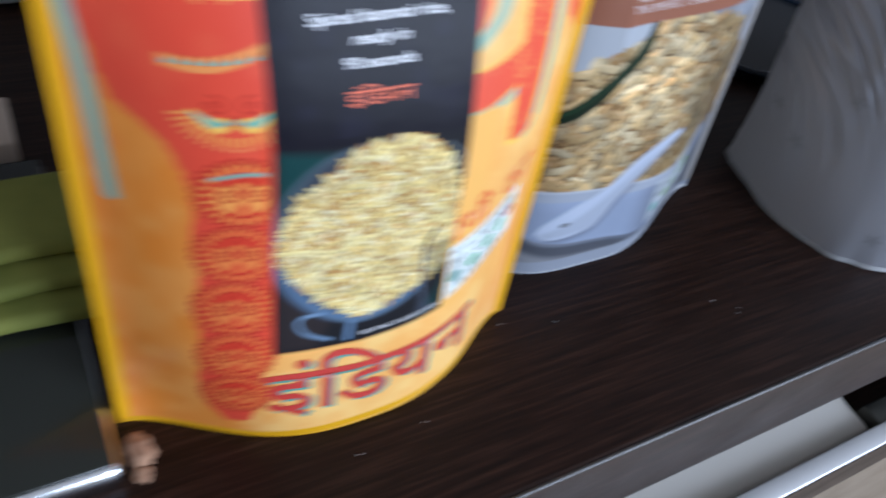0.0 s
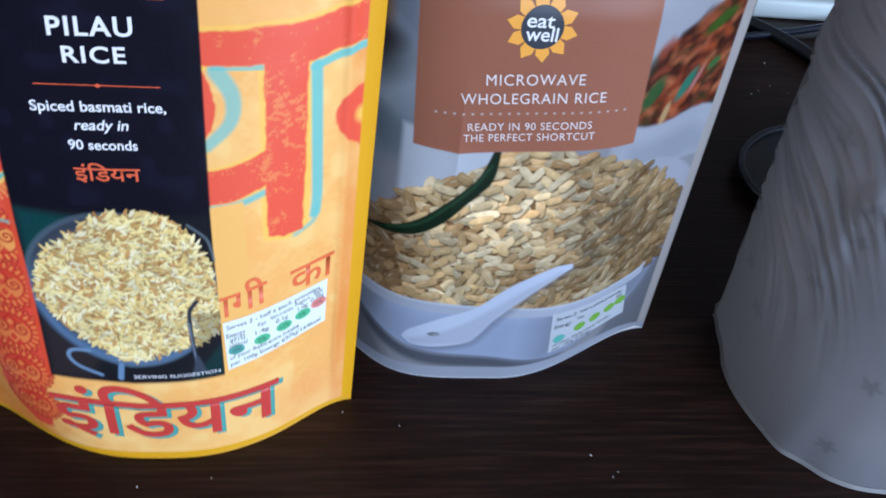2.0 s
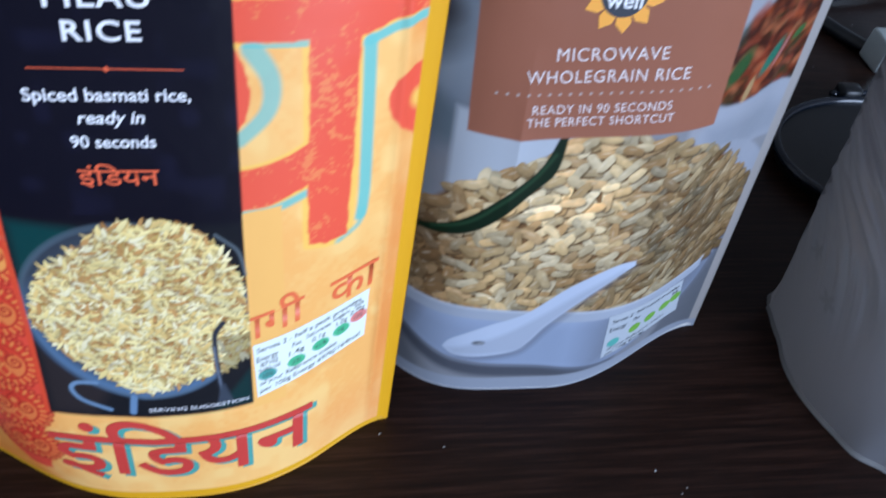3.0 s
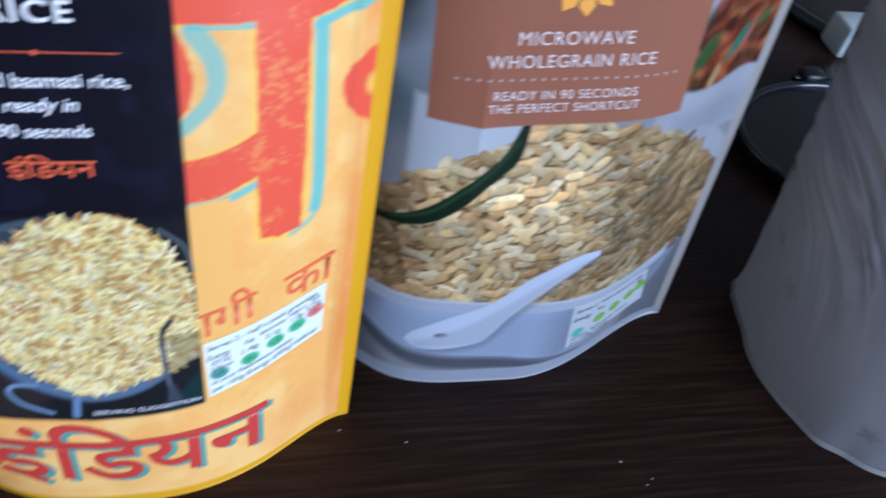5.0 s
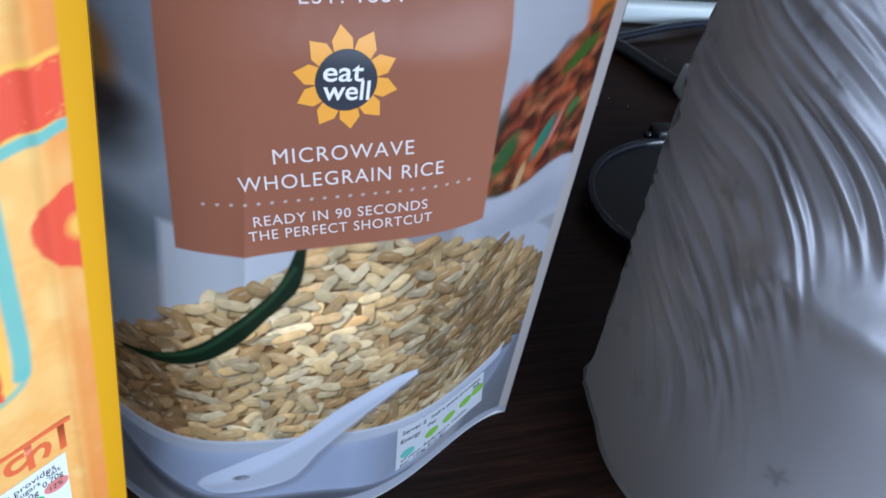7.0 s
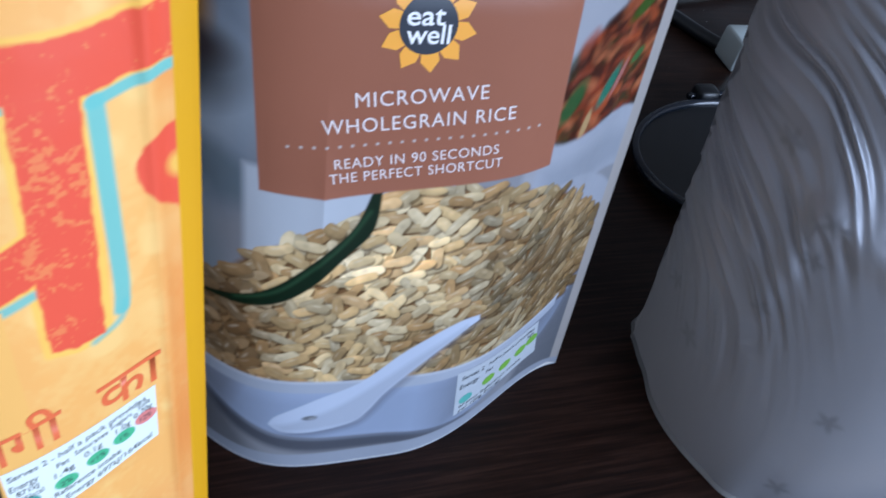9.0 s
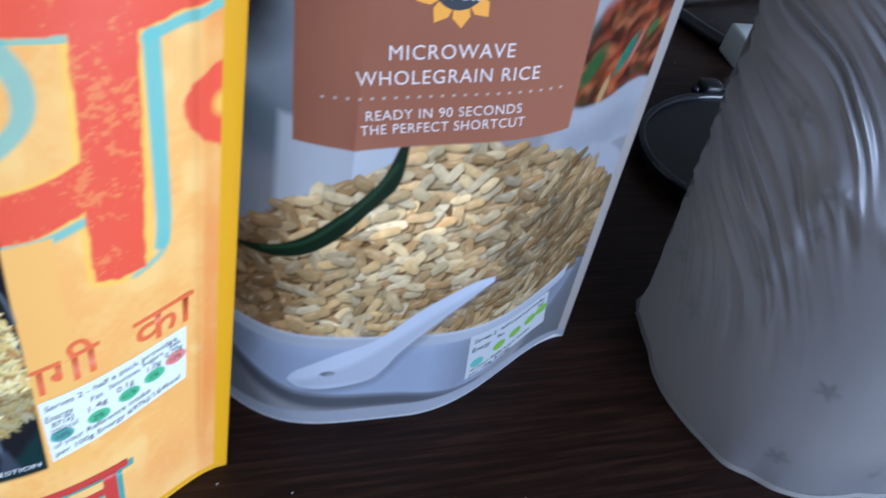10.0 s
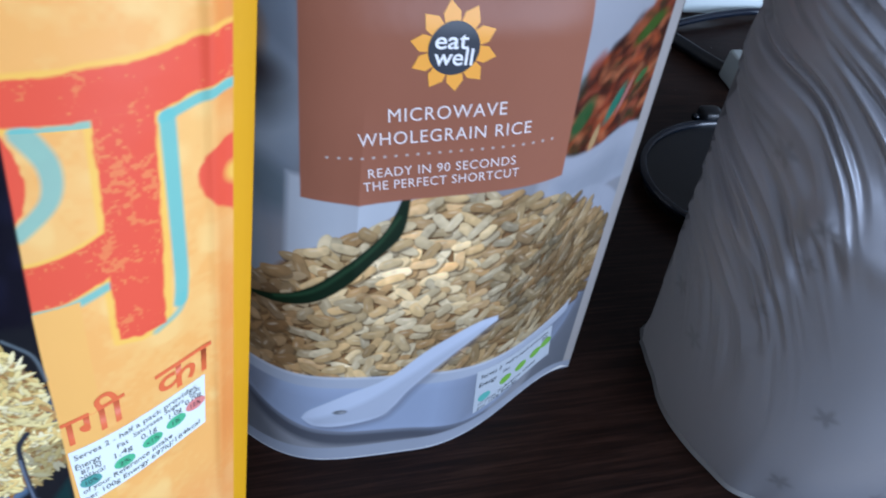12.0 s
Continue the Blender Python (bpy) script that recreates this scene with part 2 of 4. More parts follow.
class Print:
    """A colour print in millimetres over a sheet: u across from the middle, v up from the foot."""

    def __init__(self, U, V, colour):
        self.u, self.v = np.linspace(U.min(), U.max(), U.shape[1]), np.linspace(V[:, -1].min(), V[:, -1].max(), V.shape[0])
        self.U, self.V = U, V
        self.c = np.zeros(U.shape + (3,)) + np.array(srgb(*colour))

    def cut(self, u0, u1, v0, v1):
        i0, i1 = np.searchsorted(self.u, (u0 - 0.5, u1 + 1.5))
        j0, j1 = np.searchsorted(self.v, (v0 - 0.5, v1 + 6))
        return slice(j0, j1), slice(i0, i1)

    def lay(self, w, mask, colour):
        col = np.array(srgb(*colour)) if not isinstance(colour, np.ndarray) else colour
        self.c[w] = self.c[w] * (1 - mask[..., None]) + col * mask[..., None]

    def poly(self, pts, colour, soft=0.3, alpha=1.0, rough=None):
        p = np.array(pts, float)
        w = self.cut(p[:, 0].min() - soft * 2 - 1, p[:, 0].max() + soft * 2 + 1, p[:, 1].min() - soft * 2 - 1, p[:, 1].max() + soft * 2 + 1)
        U, V = self.U[w], self.V[w]
        if U.size == 0:
            return
        d, inside = np.full(U.shape, 1e9), np.zeros(U.shape, bool)
        for (ax, ay), (bx, by) in zip(p, np.roll(p, -1, 0)):
            ex, ey = bx - ax, by - ay
            k = np.clip(((U - ax) * ex + (V - ay) * ey) / (ex * ex + ey * ey + 1e-9), 0, 1)
            d = np.minimum(d, np.hypot(U - ax - k * ex, V - ay - k * ey))
            if ay != by:
                inside ^= ((ay > V) != (by > V)) & (U < (bx - ax) * (V - ay) / (by - ay) + ax)
        d = np.where(inside, d, -d)
        if rough is not None:
            d = d + rough[w]
        self.lay(w, np.clip(0.5 + d / (2 * soft), 0, 1) * alpha, colour)

    def line(self, pts, width, colour, soft=0.25, alpha=1.0, taper=0.0):
        p = np.array(pts, float)
        m = width + soft * 2
        w = self.cut(p[:, 0].min() - m, p[:, 0].max() + m, p[:, 1].min() - m, p[:, 1].max() + m)
        U, V = self.U[w], self.V[w]
        if U.size == 0:
            return
        best = np.full(U.shape, 1e9)
        n = len(p) - 1
        for i in range(n):
            (ax, ay), (bx, by) = p[i], p[i + 1]
            ex, ey = bx - ax, by - ay
            k = np.clip(((U - ax) * ex + (V - ay) * ey) / (ex * ex + ey * ey + 1e-9), 0, 1)
            half = width / 2 * (1 - taper * (i + k) / n)
            best = np.minimum(best, np.hypot(U - ax - k * ex, V - ay - k * ey) - half)
        self.lay(w, np.clip(0.5 - best / (2 * soft), 0, 1) * alpha, colour)

    def oval(self, cu, cv, ru, rv, colour, turn=0.0, soft=0.15, alpha=1.0):
        m = max(ru, rv) * (1 + soft)
        w = self.cut(cu - m, cu + m, cv - m, cv + m)
        U, V = self.U[w] - cu, self.V[w] - cv
        if U.size == 0:
            return
        c, s = math.cos(turn), math.sin(turn)
        d = np.hypot((U * c + V * s) / ru, (V * c - U * s) / rv)
        self.lay(w, np.clip((1 + soft - d) / (2 * soft), 0, 1) * alpha, colour)

    def grain(self, cu, cv, long, wide, turn, colour, pointed=2.0, dark=0.35, gloss=0.0, knobby=0.0, relief=0.10, cast=(0.15, 0.35)):
        m = long + 0.8
        w = self.cut(cu - m, cu + m, cv - m, cv + m)
        U, V = self.U[w] - cu, self.V[w] - cv
        if U.size == 0:
            return
        c, s = math.cos(turn), math.sin(turn)
        a, b = (U * c + V * s) / long, (V * c - U * s) / wide
        way = np.arctan2(b, a)
        d = (np.abs(a) ** pointed + b * b) * (1 + knobby * np.sin(3 * way + cu * 9) + knobby * 0.7 * np.sin(5 * way + cv * 7))
        e = np.abs((U - cast[0]) * c + (V + cast[1]) * s) / long
        g = np.abs((V + cast[1]) * c - (U - cast[0]) * s) / wide
        self.lay(w, np.clip((1.2 - e ** pointed - g * g) / 0.4, 0, 1) * dark, (84, 58, 32))
        tone = 0.96 + relief * np.clip(b * c + a * s * 0.6, -1, 1) - 1.4 * relief * np.clip(d, 0, 1) ** 3
        col = np.array(srgb(*colour)) * tone[..., None]
        if gloss:
            spot = np.clip(1 - ((a + 0.15) / 0.5) ** 2 - ((b - 0.35) / 0.3) ** 2, 0, 1) * gloss
            col = col * (1 - spot[..., None]) + np.array(srgb(250, 234, 204)) * spot[..., None]
        self.lay(w, np.clip((1.1 - d) / 0.35, 0, 1), col)


def in_poly(p, u, v):
    inside = False
    for (ax, ay), (bx, by) in zip(p, p[1:] + p[:1]):
        if (ay > v) != (by > v) and u < (bx - ax) * (v - ay) / (by - ay) + ax:
            inside = not inside
    return inside


def curve_pts(pts, n=8):
    """A smooth line through pts."""
    p = [Vector((*q, 0)) for q in pts]
    out = []
    for i in range(len(p) - 1):
        a, b, c, d = p[max(i - 1, 0)], p[i], p[i + 1], p[min(i + 2, len(p) - 1)]
        for k in range(n):
            t = k / n
            q = 0.5 * (2 * b + (c - a) * t + (2 * a - 5 * b + 4 * c - d) * t * t + (3 * b - a - 3 * c + d) * t ** 3)
            out.append((q.x, q.y))
    return out + [tuple(pts[-1])]


def spiral(cu, cv, r, turns, start, hand=1):
    return [(cu + r * (1 - k / 30) * math.cos(start + hand * turns * 2 * math.pi * k / 30), cv + r * (1 - k / 30) * math.sin(start + hand * turns * 2 * math.pi * k / 30)) for k in range(29)]


# ---- pouches ----
def pouch_shape(half, lean, belly, fall, top, left, right, seed, crease=0.0, bend=0.150, hem=0.0):
    """The front of a stand-up pouch: y at x (from its middle) and height z, in metres."""
    r = np.random.RandomState(seed)
    waves = [(r.uniform(-60, 60), r.uniform(25, 110), r.uniform(0, 6.3), r.uniform(0.00008, 0.00022)) for _ in range(7)]

    def y(x, z):
        x, z = np.asarray(x, float), np.asarray(z, float)
        s = np.clip(np.abs(x) / half, 0, 1)
        k = np.clip((z - bend) / (top - bend), 0, 1)
        b = (belly - fall * z) * (1 - k * k * (3 - 2 * k))
        full = (1 - s ** np.where(x < 0, left(z), right(z))) ** 1.9
        ridge = crease * np.exp(-np.abs(x + 0.027) / 0.005) * np.clip((z - 0.07) / 0.03, 0, 1) * np.clip((0.135 - z) / 0.03, 0, 1)
        w = sum(m * np.sin(a * x + c * z + p) for a, c, p, m in waves) * np.clip(z / 0.02, 0, 1) * full
        # the heat-sealed seam ends in a low welt
        welt = hem * np.exp(-((x - half + 0.0080) / 0.0017) ** 2) * np.clip(z / 0.03, 0, 1)
        return lean * z - b * full + w - ridge - welt
    return y


def seam_draw(u, z, on):
    """How far the film near the free side seam is drawn sideways, in metres."""
    return on * (0.0385 * z - 0.0030) * np.clip((u - 0.040) / 0.031, 0, 1)


def pouch(label, cx, cy, half, high, shape, lean, film, art, draw=0.0):
    p = thing("rice_pouch", label, "food pouch", (cx, cy, 0), "rice pouches")
    us, vs = np.linspace(-half, half, 501), np.linspace(0.0, high, 731)
    U, V = np.meshgrid(us, vs)
    grid_mesh("front_panel", lambda u, v: (u + seam_draw(u, v, draw), shape(u, v), v), us, vs, PRINT, p, art(U * 1000, V * 1000))
    bu, bv = np.linspace(half, -half, 91), np.linspace(0.0, high, 121)
    grid_mesh("back_panel", lambda u, v: (u + seam_draw(u, v, draw), 2 * lean * v - shape(u, v) + 0.0008, v), bu, bv, film, p)
    gu, gv = np.linspace(-half, half, 91), np.linspace(1, -1, 15)
    grid_mesh("base_gusset", lambda u, v: (u + seam_draw(u, 0 * u, draw), v * shape(u, 0 * u), 0.0006 + 0.012 * (1 - v * v) * (1 - (u / half) ** 2)), gu, gv, film, p)
    # the thin edge of the side seams and of the foot
    for side in (-1, 1):
        tv, tu = np.linspace(0, high, 81), np.linspace(0, 1, 3)
        grid_mesh("side_seam", lambda a, v, side=side: (side * (half + 0.0002 + 0 * a) + seam_draw(side * half, v, draw), lean * v + 0.0008 * a, v), tu if side > 0 else tu[::-1], tv, film, p)
    return p


SHIFT = {}  # where the print of each pouch sits on its film


def lettering(name, text, shape, parent, material, left, right, height, slope=0.0, arc=0.0, bold=0.0, lift=0.00012, tall=0.69, shear=0.0, fine=0.0, label="", space=1.0):
    """Built-in-font text printed on a pouch: from left to right (u, v in mm, on its base line), with that height of its capitals."""
    c = bpy.data.curves.new("text", "FONT")
    c.body, c.offset, c.resolution_u, c.shear, c.space_character = text, bold, 4, shear, space
    ob = new("text", c)
    bpy.context.view_layer.update()
    me = bpy.data.meshes.new_from_object(ob.evaluated_get(bpy.context.evaluated_depsgraph_get()))
    bpy.data.objects.remove(ob)
    bpy.data.curves.remove(c)
    bm = bmesh.new()
    bm.from_mesh(me)
    bpy.data.meshes.remove(me)
    if fine:
        bmesh.ops.triangulate(bm, faces=bm.faces[:])
        for _ in range(3):
            long = [e for e in bm.edges if e.calc_length() > fine]
            if long:
                bmesh.ops.subdivide_edges(bm, edges=long, cuts=1, use_grid_fill=True)
                bmesh.ops.triangulate(bm, faces=bm.faces[:])
    x0, x1 = min(v.co.x for v in bm.verts), max(v.co.x for v in bm.verts)
    for v in bm.verts:
        f = (v.co.x - x0) / (x1 - x0)
        u, z = SHIFT[shape](left[0] + (right[0] - left[0]) * f, left[1] + (right[1] - left[1]) * f + arc * 4 * f * (1 - f) + height * v.co.y / tall)
        u, z = u / 1000, z / 1000
        v.co = (u + float(seam_draw(u, z, shape is shape_y)), float(shape(u, z)) - lift, z)
    return part(name, bm, material, parent, label, smooth=False)


def decal(name, pts, shape, parent, material, lift=0.0001, cell=1.5, label=""):
    """A flat printed shape with straight sides (u, v in mm), laid on a pouch."""
    bm = bmesh.new()
    f = bm.faces.new([bm.verts.new((u, v, 0)) for u, v in pts])
    bmesh.ops.triangulate(bm, faces=[f])
    for _ in range(4):
        long = [e for e in bm.edges if e.calc_length() > cell]
        if not long:
            break
        bmesh.ops.subdivide_edges(bm, edges=long, cuts=1)
        bmesh.ops.triangulate(bm, faces=bm.faces[:])
    for v in bm.verts:
        u, z = (q / 1000 for q in SHIFT[shape](v.co.x, v.co.y))
        v.co = (u + float(seam_draw(u, z, shape is shape_y)), float(shape(u, z)) - lift, z)
    bmesh.ops.recalc_face_normals(bm, faces=bm.faces[:])
    return part(name, bm, material, parent, label, smooth=False)


def round_pts(cu, cv, ru, rv, n=28, turn=0.0):
    c, s = math.cos(turn), math.sin(turn)
    return [(cu + ru * math.cos(a) * c - rv * math.sin(a) * s, cv + ru * math.cos(a) * s + rv * math.sin(a) * c) for a in (2 * math.pi * k / n for k in range(n))]


LINE_RED, FIELD_RED, WASH, LEAF_TEAL = (186, 46, 36), (226, 78, 58), (242, 164, 84), (96, 178, 164)


def medallion(p, cu, cv, r, bright):
    """A scalloped lotus with two scrolls; bright: how strongly its pale fields show."""
    p.oval(cu, cv, r * 1.06, r, (216, 66, 46), 0, 0.06, 0.95)
    for k in range(24):
        a = 2 * math.pi * (k + 0.5) / 24
        p.oval(cu + r * 1.12 * math.cos(a), cv + r * 1.05 * math.sin(a), r * 0.13, r * 0.13, LINE_RED, 0, 0.3, 0.9)
        p.oval(cu + r * 1.12 * math.cos(a), cv + r * 1.05 * math.sin(a), r * 0.055, r * 0.055, (234, 112, 70), 0, 0.4, 0.8)
        b = 2 * math.pi * k / 24
        p.line([(cu + r * 0.80 * math.cos(b), cv + r * 0.78 * math.sin(b)), (cu + r * 0.98 * math.cos(b), cv + r * 0.95 * math.sin(b))], 0.8, WASH, 0.25, 0.45 + 0.35 * bright)
    p.line([(cu + r * 0.74 * math.cos(a / 5), cv + r * 0.72 * math.sin(a / 5)) for a in range(33)], 0.6, LINE_RED, 0.25, 0.8)
    for side in (-1, 1):
        leaf = [(cu + side * r * x, cv + r * y) for x, y in ((0.06, -0.10), (0.34, -0.56), (0.62, -0.30), (0.66, 0.10), (0.40, 0.34), (0.12, 0.20))]
        p.poly(curve_pts(leaf + leaf[:1])[:-1], WASH, 0.4, 0.30 + 0.6 * bright)
        p.line(spiral(cu + side * r * 0.38, cv + r * 0.02, r * 0.30, 1.7, math.pi / 2, side), 0.75, LINE_RED, 0.25, 0.9)
        p.line(curve_pts([(cu, cv + r * 0.62), (cu + side * r * 0.22, cv + r * 0.36), (cu + side * r * 0.10, cv + r * 0.10)]), 0.6, LINE_RED, 0.25, 0.85)
        p.line(curve_pts([(cu, cv - r * 0.62), (cu + side * r * 0.16, cv - r * 0.40), (cu, cv - r * 0.12)]), 0.6, WASH, 0.25, 0.4 + 0.4 * bright)
    p.oval(cu, cv + r * 0.30, r * 0.10, r * 0.12, WASH, 0, 0.3, 0.4 + 0.5 * bright)


def crescent(p, cu, cv, r, up):
    """A two-leaved bowl of yellow and teal in a fan of short strokes; up: 1 with the scrolls over it, -1 under it."""
    for side in (-1, 1):
        bowl = [(cu + side * r * x, cv + r * y) for x, y in ((0.03, -0.16), (0.30, -0.34), (0.62, -0.16), (0.78, 0.22), (0.45, 0.04), (0.16, 0.02))]
        p.poly(curve_pts(bowl + bowl[:1])[:-1], (246, 196, 96), 0.35, 0.95)
        leaf = [(cu + side * r * x, cv + r * y) for x, y in ((0.12, -0.10), (0.40, -0.20), (0.66, 0.02), (0.74, 0.16), (0.40, 0.0))]
        p.poly(curve_pts(leaf + leaf[:1])[:-1], LEAF_TEAL, 0.35, 0.95)
        p.line(spiral(cu + side * r * 0.36, cv + up * r * 0.30, r * 0.25, 1.5, math.pi / 2, side), 0.7, (240, 150, 88) if up < 0 else LINE_RED, 0.25, 0.8)
    p.oval(cu, cv - r * 0.06, r * 0.13, r * 0.15, LINE_RED, 0, 0.3, 0.9)
    p.oval(cu, cv - r * 0.06, r * 0.06, r * 0.07, LEAF_TEAL, 0, 0.3, 0.9)
    for k in range(19):
        a = math.pi * (1.06 + 0.88 * k / 18)
        p.line([(cu + r * 0.86 * math.cos(a), cv + r * 0.25 + r * 0.72 * math.sin(a)), (cu + r * 1.02 * math.cos(a), cv + r * 0.25 + r * 0.88 * math.sin(a))], 0.85, LEAF_TEAL if 15 < k < 18 else WASH, 0.25, 0.8)
        p.oval(cu + r * 1.12 * math.cos(a), cv + r * 0.25 + r * 0.98 * math.sin(a), 0.5, 0.5, (244, 170, 100), 0, 0.3, 0.6)


def art_yellow(U, V):
    flat_u, flat_v = U, V
    du, dv = drift(U, V)
    U, V = U - du, V - dv
    p = Print(U, V, (248, 190, 112))
    n1, n2, n3, n4 = (smooth_noise(U.shape, c, k) for k, c in ((1, (9, 7)), (2, (40, 28)), (3, (150, 100)), (4, (340, 230))))
    blot = np.clip((n1 * 0.5 + n2 * 0.3 + n3 * 0.2 - 0.46) * 6, 0, 1)
    full = (slice(None), slice(None))
    p.lay(full, blot * 0.40, (244, 162, 80))
    p.lay(full, np.clip((0.44 - n2 * 0.6 - n1 * 0.4) * 7, 0, 1) * 0.45, (252, 212, 136))
    p.lay(full, np.clip(1 - V / 30, 0, 1) * np.clip((U - 20) / 30, 0, 1) * n1 * 0.9, (240, 138, 84))
    # deeper orange to the left: the shaded side, put into the print's colour
    p.lay(full, np.clip((-26 - U) / 16, 0, 1) * (0.72 + 0.28 * n2), (230, 134, 52))
    # orange wash inside the seams: printed blotches, and the fold's shade painted in
    p.lay(full, np.clip((np.abs(U) - 60.6) / 2.6, 0, 1) * (0.15 + 0.6 * n1), (226, 128, 60))
    rough = (n3 - 0.5) * 0.9 + (n2 - 0.5) * 0.8
    spots = np.clip((n4 * 0.35 + n3 * 0.30 + n2 * 0.35 - 0.60) * 9, 0, 1)
    red, teal, gold = (236, 91, 67), (112, 188, 178), (250, 196, 90)
    # the large brush letter beside the panel, edged with gold and shaded with teal
    bar = curve_pts([(18, 157), (35, 155.6), (50, 154.4), (60, 155.6), (72, 157)]) + curve_pts([(72, 146.0), (60, 144.6), (51, 143.2), (44, 144.8), (34, 146.2), (18, 148.4)])
    loop = curve_pts([(14, 107), (24, 104.8), (32, 105.0), (40.5, 107.6)]) + curve_pts([(40.5, 119), (33, 116.4), (24, 115.6), (14, 118)])
    stem = [(40.4, 146), (40.6, 120), (40.2, 108), (40.4, 89.4), (45, 87.8), (50.2, 88.2), (50.8, 110), (51.2, 144)]
    bowl = curve_pts([(14, 150), (24, 147), (27.5, 138), (26.5, 129), (20, 122), (14, 118)])
    for q, w in ((bar, 1.3), (loop, 1.1), (stem, 1.4)):
        p.line(q + q[:1], w * 2, gold, 0.4, 0.85)
    p.line(curve_pts([(25, 103.6), (32, 103.4), (39.6, 105.2)]), 2.2, teal, 0.5, 0.9)
    p.line(curve_pts([(52.8, 141.4), (60, 143.0), (70, 144.6)]), 2.4, teal, 0.4, 0.95)
    p.line(curve_pts([(53.2, 141.6), (53.8, 120), (54.2, 100), (53.6, 92.4)]), 3.0, teal, 0.4, 0.95)
    p.line(curve_pts([(54.4, 94), (53.0, 89.6), (48, 87.0)]), 1.5, teal, 0.6, 0.8)
    p.line([(27.4, 145.6), (39.2, 144.6)], 2.6, teal, 0.5, 0.8)
    p.line(curve_pts([(28.5, 145.6), (32.2, 138), (31.4, 130), (25, 123.5)]), 4.6, teal, 0.6, 0.8, 0.25)
    for q in (bar, loop, stem, bowl):
        p.poly(q, red, 0.35, 1.0, rough * 0.5)
    for q in (bar, loop, stem):
        pp = np.array(q)
        w = p.cut(pp[:, 0].min(), pp[:, 0].max(), pp[:, 1].min(), pp[:, 1].max())
        inside = np.abs(p.c[w] - np.array(srgb(*red))).sum(-1) < 0.02
        p.lay(w, spots[w] * 0.75 * inside, (240, 140, 84))
    p.poly(curve_pts([(58.6, 126), (61.5, 130), (66, 132), (72, 131)]) + [(72, 108)] + curve_pts([(67, 111), (62, 116), (59.2, 121), (58.6, 126)]), red, 0.4, 1.0, rough * 0.5)
    p.oval(66.4, 122, 2.2, 3.0, (244, 190, 90), 0.3, 0.4)
    # the mirrored side: red field with paisley bands
    field = curve_pts([(-24, 210), (-66, 205), (-66, 150), (-63, 128), (-61, 114), (-53, 104), (-49, 95), (-47.4, 86), (-48.4, 76), (-47.6, 64), (-49.4, 52), (-48, 40), (-49.4, 26), (-48, 14), (-42, 4.5)]) + [(-36, 5), (-33, 34), (-24, 40)]
    p.poly(field, FIELD_RED, 0.6, 1.0, rough)
    p.lay(p.cut(-66, -28, 100, 200), np.clip((n2[p.cut(-66, -28, 100, 200)] - 0.5) * 3, 0, 1) * 0.25, (236, 104, 72))
    crescent(p, -38, 160, 12, 1)
    crescent(p, -38.5, 141, 12.5, -1)
    # the chain of small teal leaves between two rows of scallops
    p.poly(curve_pts([(-50, 124), (-42, 122.6), (-34, 124.6), (-27, 128)]) + curve_pts([(-27, 131.5), (-34, 128.2), (-42, 126.6), (-50, 127)]), (240, 160, 90), 0.5, 0.85)
    for k in range(9):
        a, b = -48.5 + 2.5 * k, 124.8 + 0.05 * (k - 2) ** 2
        p.poly([(a - 1.0, b), (a, b + 1.3), (a + 1.0, b + 0.2), (a, b - 1.1)], LEAF_TEAL, 0.3, 0.9)
        p.line([(a + 0.6, b - 1.8), (a + 1.3, b + 0.2), (a + 1.9, b + 2.0)], 0.5, LINE_RED, 0.25, 0.8)
        for d in (-3.2, 3.4):
            p.oval(a, b + d, 0.9, 0.7, (240, 144, 88), 0, 0.3, 0.65)
    crescent(p, -37, 111, 11.5, 1)
    for cu, cv, r, bright in ((-36.5, 90, 9.2, 1.0), (-38.4, 71, 8.8, 0.35), (-39.6, 53, 8.6, 0.30), (-39.8, 36, 8.4, 0.25), (-39.6, 19.5, 8.0, 0.20)):
        medallion(p, cu, cv, r, bright)
    p.line(curve_pts([(-43, 94.6), (-36, 96.0), (-29, 95.4)]), 1.1, LEAF_TEAL, 0.4, 0.8)
    p.line(curve_pts([(-65.5, 160), (-64.8, 130), (-64.4, 100), (-63.6, 84)]), 3.0, (110, 180, 168), 0.5, 0.9)
    # the navy panel and the photograph in it
    nav = [(-28.6, 210), (-29.2, 120), (-29.8, 70), (-30.2, 36.2), (-5, 37.6), (24.6, 38.2), (24.8, 110), (25.1, 210)]
    p.poly(nav, (13, 12, 25), 0.25)
    w = p.cut(-27, 24, 104, 205)
    p.lay(w, np.clip((n2[w] - 0.55) * 3, 0, 1) * 0.30, (30, 30, 54))
    shot = [(-29.2, 101.5), (-30.2, 36.4), (-5, 37.8), (24.6, 38.4), (24.7, 101.8)]
    p.poly(shot, (22, 24, 30), 1.2)
    p.poly([(-28.6, 101), (-29, 66), (-22, 84), (-14, 100)], (10, 62, 62), 1.5, 0.9)
    p.poly([(20, 46), (24.4, 52), (24.5, 39), (14, 38.6)], (14, 52, 52), 1.0, 0.8)
    p.poly([(-29, 62), (-29.4, 37), (-18, 37.5), (-12, 50)], (44, 38, 40), 1.5, 0.9)
    p.oval(-2.6, 73.5, 27.8, 28.6, (98, 116, 128), 0.0, 0.03)
    p.oval(-2.6, 74.0, 26.9, 27.8, (52, 60, 70), 0.0, 0.04)
    p.oval(-3.0, 70.0, 27.2, 24.8, (84, 112, 142), 0.0, 0.05)
    p.oval(-2.6, 73.6, 26.2, 25.2, (58, 66, 76), 0.0, 0.06)
    p.poly([(24.75, 36), (24.75, 104), (34, 104), (34, 36)], (246, 185, 102), 0.2)
